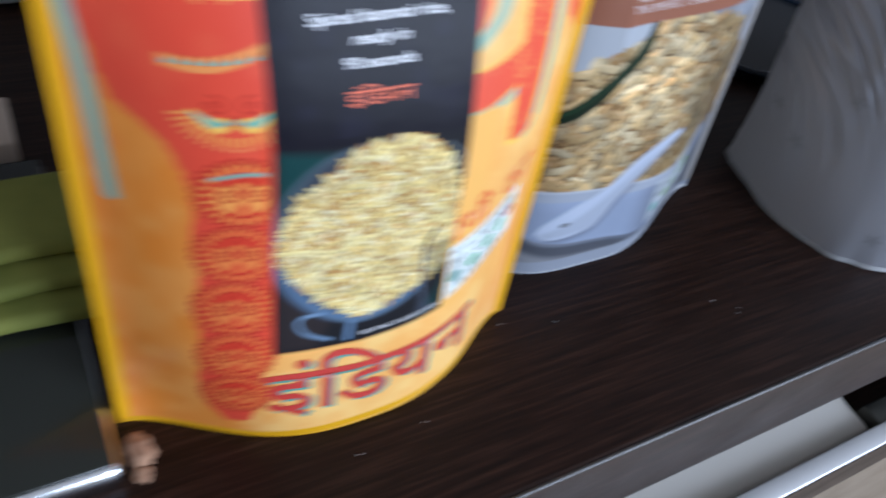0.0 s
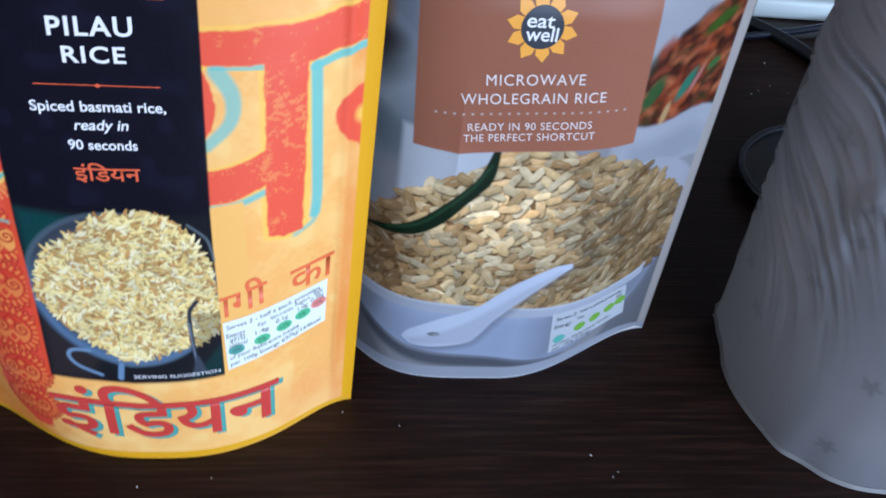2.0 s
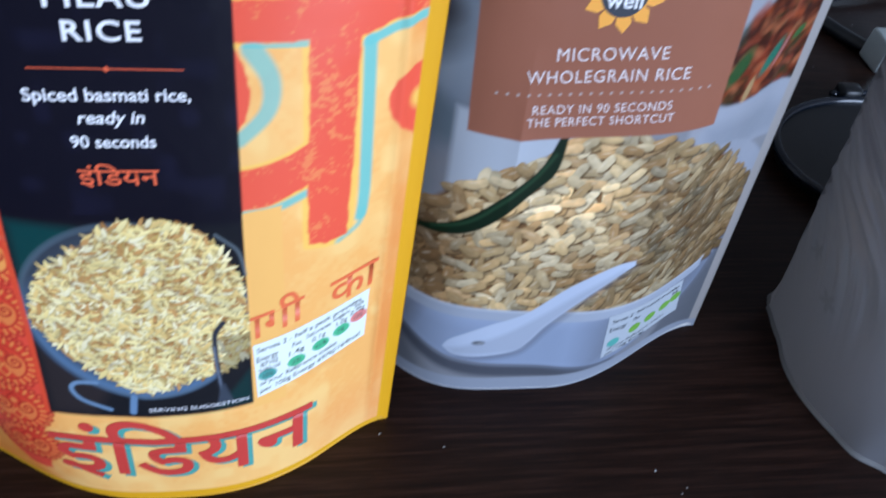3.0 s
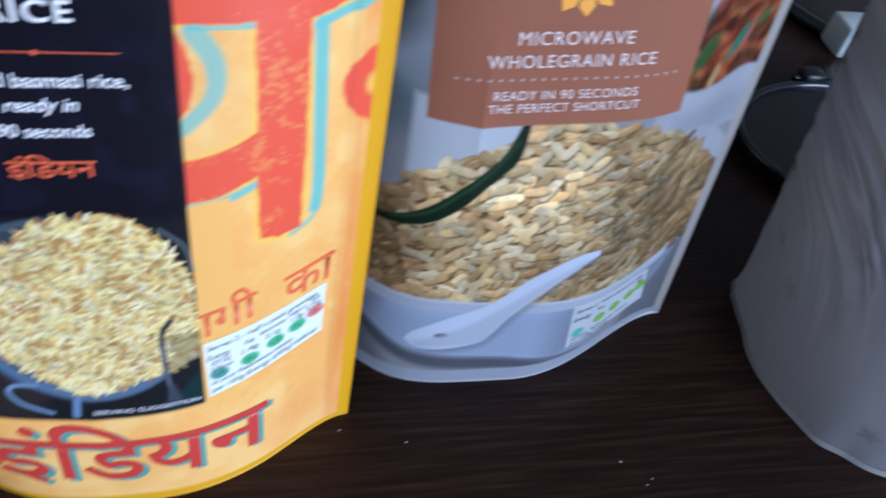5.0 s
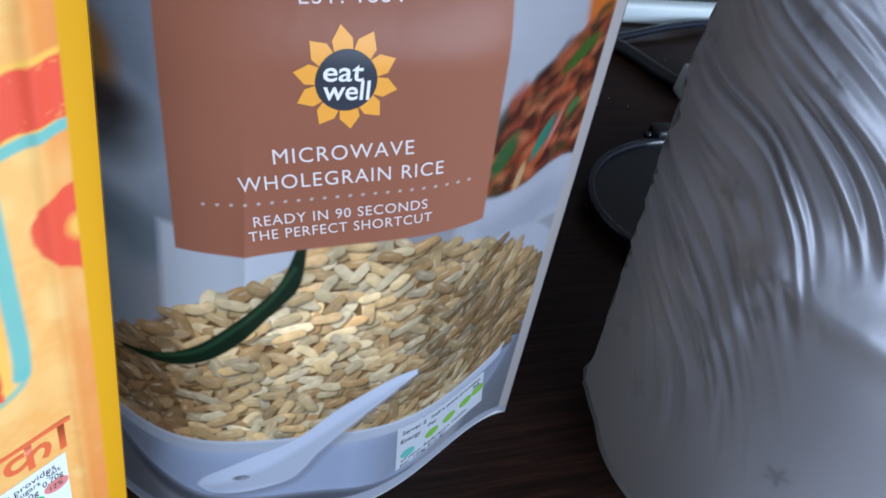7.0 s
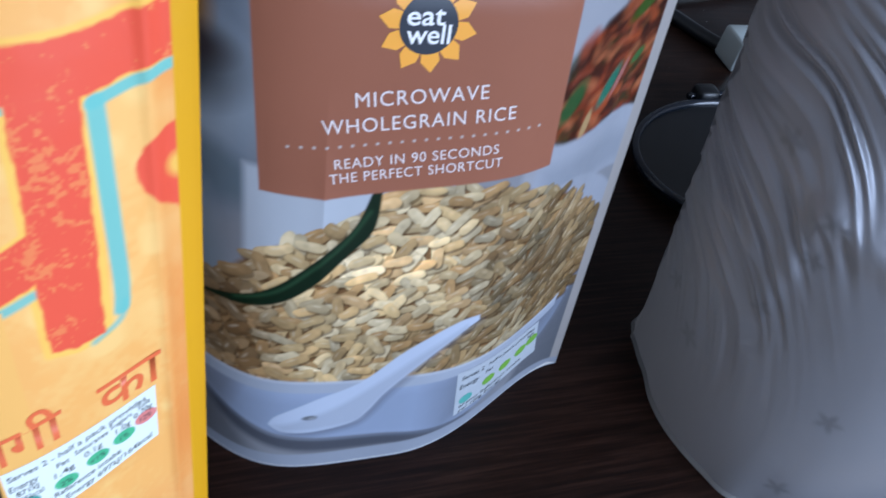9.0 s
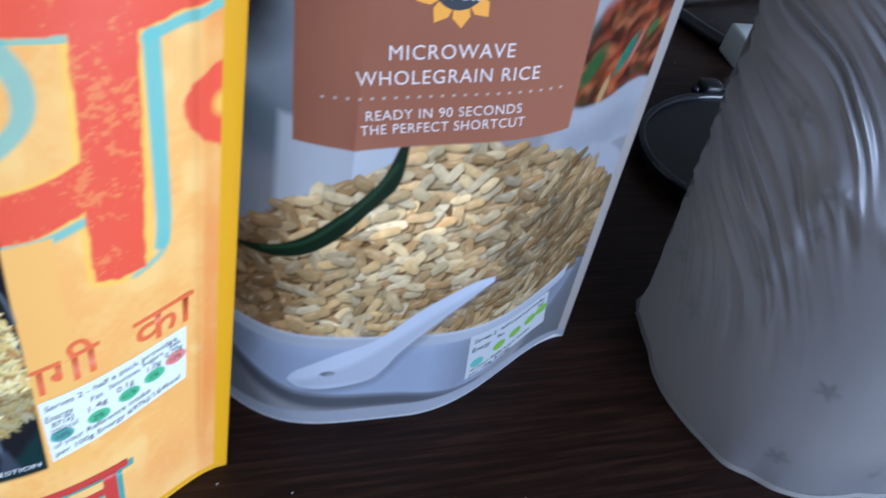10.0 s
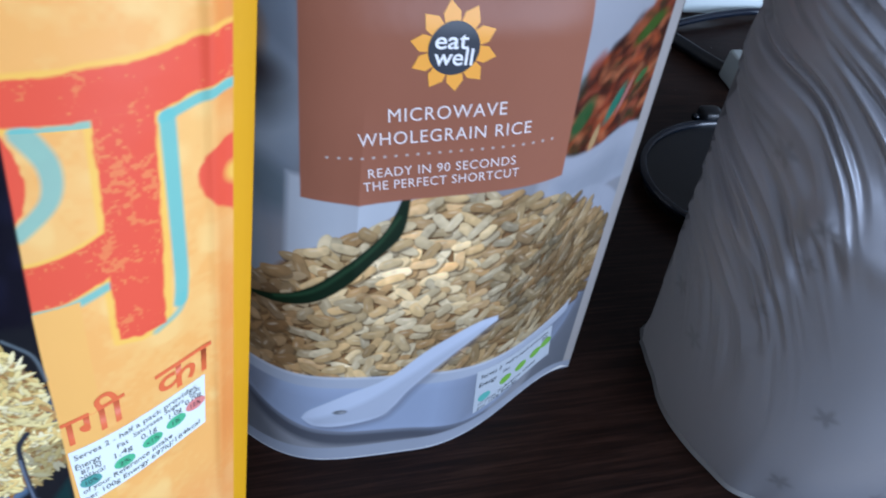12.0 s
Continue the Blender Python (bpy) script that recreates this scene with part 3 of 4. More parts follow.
    p.poly([(-30.25, 36), (-29.35, 104), (-30.9, 104), (-31.6, 36)], (222, 76, 48), 0.2, 0.9)
    p.line(curve_pts([(-16.5, 49.2), (-21.5, 48.6), (-23.2, 46.0), (-20.8, 42.4), (-14, 39.6)]), 1.2, (112, 140, 168), 0.3)
    p.line([(-7.4, 45), (-8.2, 39.2)], 1.8, (104, 134, 166), 0.3)
    heap = curve_pts([(-27, 66), (-28, 71), (-25.0, 80), (-22.5, 87), (-15, 93), (-8, 99.5), (1, 101.5), (10, 100.6), (17, 95), (21, 88), (22.4, 80), (23.4, 72), (23.6, 60), (17, 54.5), (9, 51.5), (0, 48.4), (-7, 49), (-14, 53.4), (-21, 58.5), (-26, 66)])
    p.poly(heap, (190, 146, 88), 1.2, 1.0, rough * 1.5)
    r = random.Random(4)
    tones = [(248, 228, 160), (246, 221, 146), (250, 234, 178), (239, 204, 128), (250, 236, 190), (206, 154, 92)]
    for k in range(3000):
        u, v = r.uniform(-28, 25), r.uniform(46, 103)
        if not in_poly(heap, (u + 2) * 0.96 - 2, (v - 74) * 0.96 + 74):
            continue
        col = tones[int(r.random() ** 1.3 * len(tones))]
        if k < 900:
            col = tuple(c * f for c, f in zip(col, (0.82, 0.76, 0.66)))
        near_ = n2[min(int(v / 205 * 730), 730), min(int((u + 71) / 142 * 500), 500)]
        col = tuple(c * min(1.0, 0.90 + 0.16 * near_) for c in col)
        if u > 17 and v < 66:
            col = tuple(int(c * 0.72) for c in col)
        ang = r.gauss(-0.3 if v < 75 else 0.5, 1.2)
        p.grain(u, v, r.uniform(1.4, 2.5), r.uniform(0.42, 0.72), ang, col, 1.5, 0.14)
    for k in range(400):
        u, v = r.uniform(-24, 23), r.uniform(51, 100)
        if in_poly(heap, u, v):
            p.line([(u, v), (u + r.uniform(-1.2, 1.2), v + r.uniform(-0.8, 0.8))], 0.55, (112, 70, 36), 0.3, 0.6)
    p.poly([(24.75, 36), (24.75, 104), (29, 104), (29, 36)], (246, 185, 102), 0.2)
    p.line(curve_pts([(16.8, 41.5), (15.8, 52), (15.4, 62), (15.8, 67), (18.0, 70.5)]), 1.4, (40, 46, 58), 0.3)
    p.line(curve_pts([(16.5, 44), (15.5, 54), (15.1, 62)]), 0.5, (120, 132, 150), 0.25, 0.8)
    p.poly([(14.8, 41), (16.2, 48), (17.2, 48), (19.4, 40.6)], (58, 66, 78), 0.4)
    p.line(curve_pts([(18, 99), (23, 94), (24.6, 86)]), 0.7, (110, 122, 128), 0.3, 0.7)
    # seams
    gold_seam = (226, 164, 30)
    U, V = flat_u, flat_v
    p.lay(full, np.clip((np.where(U > 0, U + 0.8, -U) - 67.3) / 0.5, 0, 1), gold_seam)
    foot = 2.4 + 1.2 * (1 - (U / 71) ** 2)
    p.lay(full, np.clip((foot - V) / 0.6, 0, 1), gold_seam)
    return p.c


def art_brown(U, V):
    p = Print(U, V, (150, 151, 156))
    n1, n2, n3 = smooth_noise(U.shape, (9, 7), 11), smooth_noise(U.shape, (36, 26), 12), smooth_noise(U.shape, (140, 100), 13)
    full = (slice(None), slice(None))
    p.lay(full, np.clip(n1 * 0.5, 0, 1), (134, 136, 142))
    # blurred table setting behind
    p.poly([(-72, 210), (-72, 90), (-50, 96), (-42, 104), (-40, 210)], (128, 138, 150), 4)
    p.oval(-66, 128, 25, 20, (160, 170, 180), 0, 0.2)
    p.oval(-66, 133, 20, 12, (78, 80, 84), 0, 0.3)
    p.oval(-58, 147, 7.5, 9.5, (150, 108, 62), 0.2, 0.25)
    p.oval(-55, 137, 7.5, 4.5, (58, 48, 50), 0.1, 0.5, 0.9)
    p.poly([(-72, 118), (-50, 114), (-43, 110), (-43, 100), (-72, 98)], (108, 122, 130), 3, 0.8)
    # pale field; the grey kept left of it paints the shade of the turned-away side
    p.poly([(-45, 110), (-45.5, 84), (-20, 94), (8, 106), (8, 112), (-45, 112)], (196, 202, 210), 1.0)
    p.poly([(-72, 98), (-54, 102), (-50, 76), (-72, 60)], (146, 158, 166), 3, 0.8)
    # right: pale cloth, blurred curry in a white bowl
    p.poly([(24, 210), (24, 100), (74, 98), (74, 210)], (168, 170, 177), 1.0)
    p.poly([(52, 172), (56, 150), (62, 146), (74, 152), (74, 208), (58, 208)], (196, 104, 40), 1.6)
    curry = curve_pts([(28, 120), (29, 130), (32.5, 138.5), (38.5, 144), (46, 148), (56, 150), (74, 153)]) + curve_pts([(74, 107), (66, 111), (56, 113), (44, 113), (33, 114.5), (28, 120)])
    p.poly(curry, (74, 34, 20), 1.4)
    r = random.Random(8)
    for k in range(230):
        u, v = r.uniform(28, 70), r.uniform(110, 150)
        if in_poly(curry, u, v):
            col = r.choice([(186, 86, 46), (140, 58, 32), (58, 26, 18), (190, 112, 74), (40, 22, 18), (160, 74, 50), (84, 38, 24), (46, 60, 30)])
            t = r.gauss(0.75, 0.4)
            p.line(curve_pts([(u, v), (u + math.cos(t) * 3, v + math.sin(t) * 3), (u + math.cos(t - 0.5) * 6, v + math.sin(t - 0.5) * 6)], 4), r.uniform(1.2, 2.8), col, 1.2, 0.75)
    for cu, cv, a, b, t, col in ((34.5, 126, 2.6, 6, -0.5, (42, 88, 46)), (48.5, 125, 2.3, 5.6, -0.6, (38, 124, 102)), (57, 144, 7, 2.4, 0.3, (58, 92, 28)), (42, 117, 1.4, 4, -0.2, (190, 156, 110)), (60, 128, 3, 1.6, 0.4, (60, 110, 60)), (53, 125, 1.2, 5, -0.5, (180, 118, 110))):
        p.oval(cu, cv, a, b, col, t, 0.3, 0.95)
    p.poly(curve_pts([(28, 118), (33, 114.5), (44, 113), (56, 112.6), (66, 110.5), (74, 106)]) + [(74, 90), (28, 92)], (172, 176, 186), 0.7)
    p.poly([(30, 108), (58, 105), (68, 101), (68, 92), (32, 92)], (150, 156, 166), 3, 0.7)
    # cloth under the bowl
    p.poly([(-72, 56), (-60, 36), (-40, -5), (-72, -5)], (112, 114, 120), 3, 0.9)
    p.poly([(72, 64), (66, 46), (54, 22), (40, -5), (72, -5)], (104, 107, 114), 2, 0.9)
    p.poly(curve_pts([(-60, 28), (-50, 15), (-32, 8), (0, 6), (28, 3)]) + curve_pts([(28, 8), (0, 12), (-28, 14), (-44, 18), (-60, 32)]), (62, 66, 78), 1.5, 0.8)
    # the white bowl
    rim = curve_pts([(-68, 41), (-56, 40), (-46, 39.8), (-30, 39.6), (-14, 38.6), (2, 37.9), (14, 37.3), (24, 36.8), (40, 36.2), (54, 37), (61, 41), (66, 49)])
    base = curve_pts([(66, 49), (60, 28), (48, 16), (25, 8.0), (-3, 12.5), (-27, 14.5), (-41, 17.5), (-55, 26), (-68, 41)])
    p.poly(rim + base, (168, 181, 206), 0.4)
    p.poly(curve_pts([(-64, 37), (-46, 33), (-30, 32), (0, 32), (30, 29), (54, 29)]) + base, (154, 167, 190), 2.5, 0.7)
    # shadow on the bowl's lower left, painted in
    p.poly([(-68, 42), (-47, 38), (-52, 24), (-60, 28)], (126, 128, 136), 2.5, 0.6)
    # soft shade painted over the bowl's right side
    p.poly([(14, 38), (66, 50), (66, 32), (56, 18), (14, 6)], (112, 115, 124), 9, 0.75)
    p.poly(curve_pts([(38, 99), (48, 97), (62, 88), (72, 78)]) + [(72, 46), (60, 52)], (170, 174, 184), 0.6)
    # the heap of grains
    heap = rim[4:-4] + curve_pts([(66, 52), (66, 68), (58, 79), (52, 86), (45, 93), (36, 99), (26.6, 103), (13.5, 106), (2, 107), (-9, 106), (-15, 102.5), (-19.4, 99.8), (-32, 93.3), (-42.5, 87), (-50, 78), (-56.5, 69.3), (-66, 58), (-68, 42)])
    p.poly(heap, (138, 100, 62), 0.8)
    tones = [(242, 211, 158), (238, 202, 144), (230, 190, 132), (247, 224, 180), (236, 194, 138), (222, 176, 118), (244, 218, 170)]
    # grains lie on one another, none with its middle on another's
    pts, cells = [], {}
    for k in range(9000):
        u, v = r.uniform(-68, 67), r.uniform(36, 107)
        i, j = int(u // 2.6), int(v // 2.6)
        near = [q for a in (-1, 0, 1) for b in (-1, 0, 1) for q in cells.get((i + a, j + b), ())]
        if in_poly(heap, u, v) and all(math.hypot(u - a, v - b) > 2.45 for a, b in near):
            cells.setdefault((i, j), []).append((u, v))
            pts.append((u, v, -v + r.uniform(-9, 9)))
    pts.sort(key=lambda q: q[2])
    for u, v, _ in pts:
        col = tones[int(r.random() * len(tones))]
        lump_ = n2[min(int(v / 210 * 730), 730), min(int((u + 70) / 140 * 500), 500)]
        # light and shade in the grain colours: darker rightwards, a brighter patch mid-heap
        shade = (1 - 0.22 * float(ease(u, -6, 48))) * r.uniform(0.84, 1.12) * (0.82 + 0.22 * lump_ + 0.20 * math.exp(-((u + 4) / 18) ** 2 - ((v - 82) / 15) ** 2)) * (1 - 0.26 * math.exp(-((u - 28) / 20) ** 2 - ((v - 66) / 22) ** 2))
        # left grains more orange, and darkened for the side in shade
        if u < -36:
            k = min((-36 - u) / 12, 1)
            shade, col = shade * (1 - 0.22 * k), tuple(a * (1 - 0.5 * k) + b * 0.5 * k for a, b in zip(col, (190, 134, 84)))
        if u > 40:
            k = min((u - 40) / 10, 1)
            col = tuple(a * (1 - 0.5 * k) + b * 0.5 * k for a, b in zip(col, (182, 142, 90)))
        edge = max(0, (abs(u) - 40) / 26)
        ang = r.gauss(0.35, 0.7) if u < 44 else r.gauss(0.7, 0.5)
        p.grain(u, v, r.uniform(3.0, 4.7), r.uniform(1.4, 1.8) * (1 + 0.3 * edge), ang, tuple(c * shade for c in col), r.uniform(3.4, 5.4), 0.60, r.uniform(0.1, 0.4), 0.13, 0.13, (0.45, 0.75))
    # the moist, uneven sheen over the whole heap
    w = p.cut(-68, 67, 36, 108)
    grainy = np.clip((p.c[w][..., 0] - p.c[w][..., 2]) * 9, 0, 1)
    p.c[w] *= (1 + grainy * (0.30 * (n3[w] - 0.5) + 0.30 * (n2[w] - 0.5)))[..., None]
    lip = rim[:-10]
    p.poly(lip + [(u, v - 4.5) for u, v in reversed(lip)], (180, 187, 200), 0.4)
    p.line(lip, 1.0, (204, 210, 220), 0.4, 0.9)
    # the chilli, the printed spoon
    chilli = curve_pts([(-58, 66.0), (-45.8, 71.7), (-36.4, 78.5), (-27.1, 88), (-19.3, 96.4), (-15.2, 107)]) + curve_pts([(-12.8, 107), (-14.2, 95.4), (-20.6, 87.4), (-29.6, 76.8), (-38, 70.6), (-48, 67.4), (-58, 66.0)])
    p.poly(chilli, (16, 40, 25), 0.35)
    p.line(curve_pts([(-48, 69.6), (-37.4, 75.4), (-28.6, 84.0), (-20.6, 92.6), (-15.4, 101)]), 0.9, (52, 92, 62), 0.6, 0.6)
    spoon = curve_pts([(-40, 20.4), (-37, 25), (-26, 32), (-13, 38.0), (-1, 48.6), (9, 55.2), (16, 58.2), (21.6, 58.6)]) + curve_pts([(22, 56.4), (16, 52.6), (5, 42.9), (-5, 32), (-10, 24.4), (-15, 19.8), (-26.9, 17.2), (-36, 17.4), (-40, 20.4)])
    p.poly([(u + 1.6, v - 1.8) for u, v in spoon], (96, 96, 104), 1.4, 0.5)
    p.poly(spoon, (204, 214, 232), 0.35)
    p.poly(curve_pts([(-38, 20), (-30, 23), (-18, 29), (-6, 38), (6, 48), (18, 55.6)]) + curve_pts([(18, 54.2), (5, 42.9), (-5, 32), (-10, 24.4), (-15, 19.8), (-36, 17.4)]), (180, 188, 204), 1.2, 0.8)
    p.oval(-27.8, 23.9, 2.3, 1.0, (118, 122, 128), 0.1, 0.25)
    p.oval(-27.0, 23.6, 1.2, 0.6, (156, 160, 166), 0.1, 0.4)
    # brown panel
    pan = [(-44, 212), (-43.0, 150), (-41.7, 105.6), (-26.6, 105.4), (-14, 106.4), (0, 107.2), (16, 108.2), (32.0, 109.2), (30.8, 130), (29.3, 152), (27, 212)]
    p.poly(pan, (170, 108, 84), 0.25)
    w = p.cut(-40, 28, 108, 205)
    p.lay(w, np.clip((n1[w] - 0.4), 0, 1) * 0.3, (156, 99, 76))
    for k in range(22):
        p.oval(-35.5 + 60.6 * k / 21, 118.4 + 4.1 * k / 21, 0.38, 0.34, (214, 204, 198), 0, 0.4)
    # seams
    p.lay(full, np.clip((np.abs(U) - 66.3) / 0.5, 0, 1), (176, 170, 166))
    p.lay(full, np.clip((4.6 + 2.2 * (1 - ((U + 6) / 70) ** 2) - V) / 0.7, 0, 1), (160, 166, 178))
    return p.c * 0.72


def ease(z, a, b):
    return np.clip((z - a) / (b - a), 0, 1)


shape_y = pouch_shape(0.071, 0.165, 0.025, 0.045, 0.235, lambda z: 2.6 + 1.9 * ease(z, 0, 0.04), lambda z: 2.6 + 2.0 * ease(z, 0.04, 0.14), 3, 0.0, 0.085, 0.0011)
shape_b = pouch_shape(0.070, 0.165, 0.027, 0.0, 0.210, lambda z: 5.0 + 0 * z, lambda z: 2.0 + 1.2 * ease(z, 0, 0.11), 5, 0.0011)


def drift(u, v):
    """How far the pilau pouch's print is drawn off over its swelling film, in mm."""
    k, m = ease(v, 0, 80), ease(v, 100, 156)
    m = m * m * (3 - 2 * m) * (1 - 0.5 * ease(v, 156, 178)) * (1 - ease(u, 38, 70))
    return 0.9 * k - m * (0.8 - 0.03 * u), -5.4 * m + 0.7 * k + 4.0 * ease(-u, 4, 28) * (1 - ease(v, 70, 130)) + 2.6 * ease(u, 22, 42) * ease(v, 45, 85)


SHIFT[shape_y] = lambda u, v: tuple(a + float(b) for a, b in zip((u, v), drift(u, v)))
SHIFT[shape_b] = lambda u, v: (u, v)
pilau = pouch("orange and red pilau rice pouch with a navy panel", -0.069, 0.0, 0.071, 0.205, shape_y, 0.165, YELLOW, art_yellow, 1.0)
whole = pouch("grey wholegrain rice pouch with a brown panel", 0.058, 0.037, 0.070, 0.210, shape_b, 0.165, PALE, art_brown)

# words on the pilau pouch
lettering("title_text", "PILAU", shape_y, pilau, INK_WHITE, (-11.4, 154.3), (9.0, 155.1), 4.1, bold=0.022, space=1.14)
lettering("title_text", "RICE", shape_y, pilau, INK_WHITE, (-8.7, 147.6), (6.7, 148.1), 4.1, bold=0.022, space=1.14)
decal("rule", [(-16.8, 141.2), (14.4, 141.8), (14.4, 142.05), (-16.8, 141.45)], shape_y, pilau, INK_ORANGE_RED)
decal("rule", [(-19.0, 162.6), (17.0, 163.2), (17.0, 163.6), (-19.0, 163.0)], shape_y, pilau, INK_ORANGE_RED)
decal("diamond", [(-1.9, 141.6), (-1.1, 142.3), (-0.3, 141.6), (-1.1, 140.9)], shape_y, pilau, INK_ORANGE_RED, 0.00016)
lettering("slogan_text", "Spiced basmati rice,", shape_y, pilau, INK_WHITE, (-18.7, 133.6), (15.3, 134.5), 3.0, bold=0.018)
lettering("slogan_text", "ready in", shape_y, pilau, INK_WHITE, (-8.6, 128.3), (5.3, 128.7), 3.0, bold=0.018, shear=0.2)
lettering("slogan_text", "90 seconds", shape_y, pilau, INK_WHITE, (-10.8, 122.2), (7.0, 122.6), 2.9, bold=0.018)
lettering("hindi_text", "इं\u093fडयन", shape_y, pilau, INK_ORANGE_RED, (-10.6, 112.4), (6.9, 112.8), 3.8, bold=0.012, tall=0.622)
lettering("caption_text", "SERVING SUGGESTION", shape_y, pilau, INK_WHITE, (-4.0, 39.7), (23.4, 39.9), 1.35, bold=0.004)
lettering("large_hindi_shadow", "इं\u093fडयन", shape_y, pilau, INK_TEAL, (-31.4, 9.8), (43.4, 11.0), 16.4, arc=0.3, bold=0.012, tall=0.622, fine=0.10, lift=0.00010)
lettering("large_hindi_text", "इं\u093fडयन", shape_y, pilau, INK_RED, (-33.0, 10.8), (42.0, 12.0), 16.4, arc=0.3, bold=0.012, tall=0.622, fine=0.10, lift=0.00022)
lettering("small_hindi_text", "\u093eगी", shape_y, pilau, INK_CORAL, (24.9, 62.6), (39.4, 65.0), 8.0, bold=0.01, tall=0.622)
lettering("small_hindi_text", "का", shape_y, pilau, INK_CORAL, (46.4, 64.4), (60.2, 65.8), 8.6, bold=0.01, tall=0.622)


def table_label(pouch_ob, shape, corners, green, lines, paper=None, lift=0.0001):
    """The nutrition table: a white quadrilateral with its rows of print."""
    (ax, ay), (bx, by), (cx, cy), (dx, dy) = corners  # top left, top right, bottom right, bottom left

    def at_(f, g):
        x0, y0, x1, y1 = ax + (dx - ax) * g, ay + (dy - ay) * g, bx + (cx - bx) * g, by + (cy - by) * g
        return x0 + (x1 - x0) * f, y0 + (y1 - y0) * f
    table = decal("nutrition_table", [at_(0, 0), at_(0, 1), at_(0.5, 1), at_(1, 1), at_(1, 0), at_(0.5, 0)], shape, pouch_ob, paper or INK_LABEL, lift, label="white nutrition table")
    for f, g, m in green:
        u, v = at_(f, g)
        t = math.atan2(by - ay, bx - ax)
        decal("traffic_mark", round_pts(u, v, abs(bx - ax) * 0.078, abs(dy - ay) * 0.095, 20, t), shape, table, m, lift + 0.00005)
    for text, f0, f1, g, h in lines:
        lettering("table_text", text, shape, table, INK_BLACK, at_(f0, g), at_(f1, g), h, lift=lift + 0.00010)


table_label(pilau, shape_y, [(25.2, 60.4), (58.3, 64.0), (58.1, 46.0), (25.9, 39.6)],
            [(0.10, 0.62, INK_TEAL), (0.35, 0.62, INK_GREEN), (0.57, 0.57, INK_GREEN), (0.76, 0.53, INK_GREEN), (0.92, 0.46, INK_PINK)],
            [("Serves 2 - half a pack provides", 0.03, 0.93, 0.16, 1.7), ("Energy", 0.02, 0.20, 0.33, 1.9), ("871kJ", 0.05, 0.19, 0.44, 1.6), ("205kcal", 0.03, 0.21, 0.55, 1.6), ("10%", 0.06, 0.15, 0.66, 1.5),
             ("Fat", 0.32, 0.40, 0.32, 1.6), ("1.4g", 0.29, 0.42, 0.47, 1.7), ("2%", 0.31, 0.39, 0.66, 1.5), ("Saturates", 0.44, 0.66, 0.29, 1.5), ("0.1g", 0.49, 0.61, 0.43, 1.7), ("<1%", 0.52, 0.62, 0.61, 1.5),
             ("Sugars", 0.68, 0.83, 0.26, 1.5), ("1.0g", 0.71, 0.81, 0.40, 1.7), ("1%", 0.73, 0.79, 0.57, 1.5), ("Salt", 0.87, 0.96, 0.24, 1.5), ("0.70g", 0.84, 0.97, 0.36, 1.7), ("12%", 0.88, 0.96, 0.50, 1.5),
             ("of your Reference intake", 0.03, 0.72, 0.79, 1.7), ("per 100g Energy 697kJ/164kcal", 0.03, 0.95, 0.93, 1.7)])

# words on the wholegrain pouch
lettering("title_text", "MICROWAVE", shape_b, whole, INK_PALE, (-21.4, 129.0), (9.8, 131.0), 3.6, shear=-0.12, space=1.12)
lettering("title_text", "WHOLEGRAIN RICE", shape_b, whole, INK_PALE, (-28.5, 122.3), (17.8, 125.4), 3.5, shear=-0.12, space=1.12)
lettering("slogan_text", "READY IN 90 SECONDS", shape_b, whole, INK_PALE, (-25.2, 113.4), (15.1, 116.2), 2.6, shear=-0.12, space=1.10)
lettering("slogan_text", "THE PERFECT SHORTCUT", shape_b, whole, INK_PALE, (-26.2, 109.6), (16.6, 112.4), 2.6, shear=-0.12, space=1.10)
lettering("small_text", "EST. 1884", shape_b, whole, INK_PALE, (-17.0, 162.0), (4.0, 163.2), 2.4, shear=-0.12, space=1.1)
SUN_U, SUN_V = -6.9, 148.3
badge = decal("badge", round_pts(SUN_U, SUN_V, 6.4, 6.6, 32), shape_b, whole, INK_NAVY, 0.00018)
for k in range(10):
    a = 2 * math.pi * (k + 0.5) / 10 + 0.16
    tip = (SUN_U + 11.0 * math.cos(a), SUN_V + 11.0 * math.sin(a))
    side = [(SUN_U + 8.6 * math.cos(a + s), SUN_V + 8.6 * math.sin(a + s)) for s in (-0.25, 0.25)]
    foot = [(SUN_U + 5.6 * math.cos(a + s), SUN_V + 5.6 * math.sin(a + s)) for s in (-0.33, 0.33)]
    decal("petal", [foot[0], side[0], tip, side[1], foot[1]], shape_b, badge, INK_SUN, 0.00010)
lettering("badge_text", "eat", shape_b, badge, INK_WHITE, (-11.8, 148.3), (-3.5, 148.5), 4.2, bold=0.012, lift=0.0003)
lettering("badge_text", "well", shape_b, badge, INK_WHITE, (-11.6, 144.2), (-1.9, 144.4), 4.2, bold=0.012, lift=0.0003)
table_label(whole, shape_b, [(18.8, 33.3), (53.4, 31.6), (56.8, 13.6), (21.2, 10.2)],
            [(0.12, 0.70, INK_TEAL), (0.38, 0.60, INK_LIME), (0.58, 0.56, INK_LIME), (0.78, 0.52, INK_LIME), (0.93, 0.46, INK_LIME)],
            [("Serves 2", 0.05, 0.30, 0.20, 2.0), ("half a pack provides", 0.36, 0.95, 0.18, 1.6), ("Energy", 0.04, 0.25, 0.40, 2.2), ("Fat", 0.33, 0.42, 0.36, 1.7), ("Salt", 0.86, 0.95, 0.32, 1.7), ("of your Reference intake", 0.05, 0.80, 0.86, 1.5), ("per 100g Energy", 0.05, 0.55, 0.97, 1.5)], INK_LABEL_GREY)

# ---- the grey bag ----
bag = thing("plastic_bag", "crumpled grey plastic bag with faint stars, standing upright", "bag", (0.2440, 0.045, 0))
BAG_HIGH = 0.30


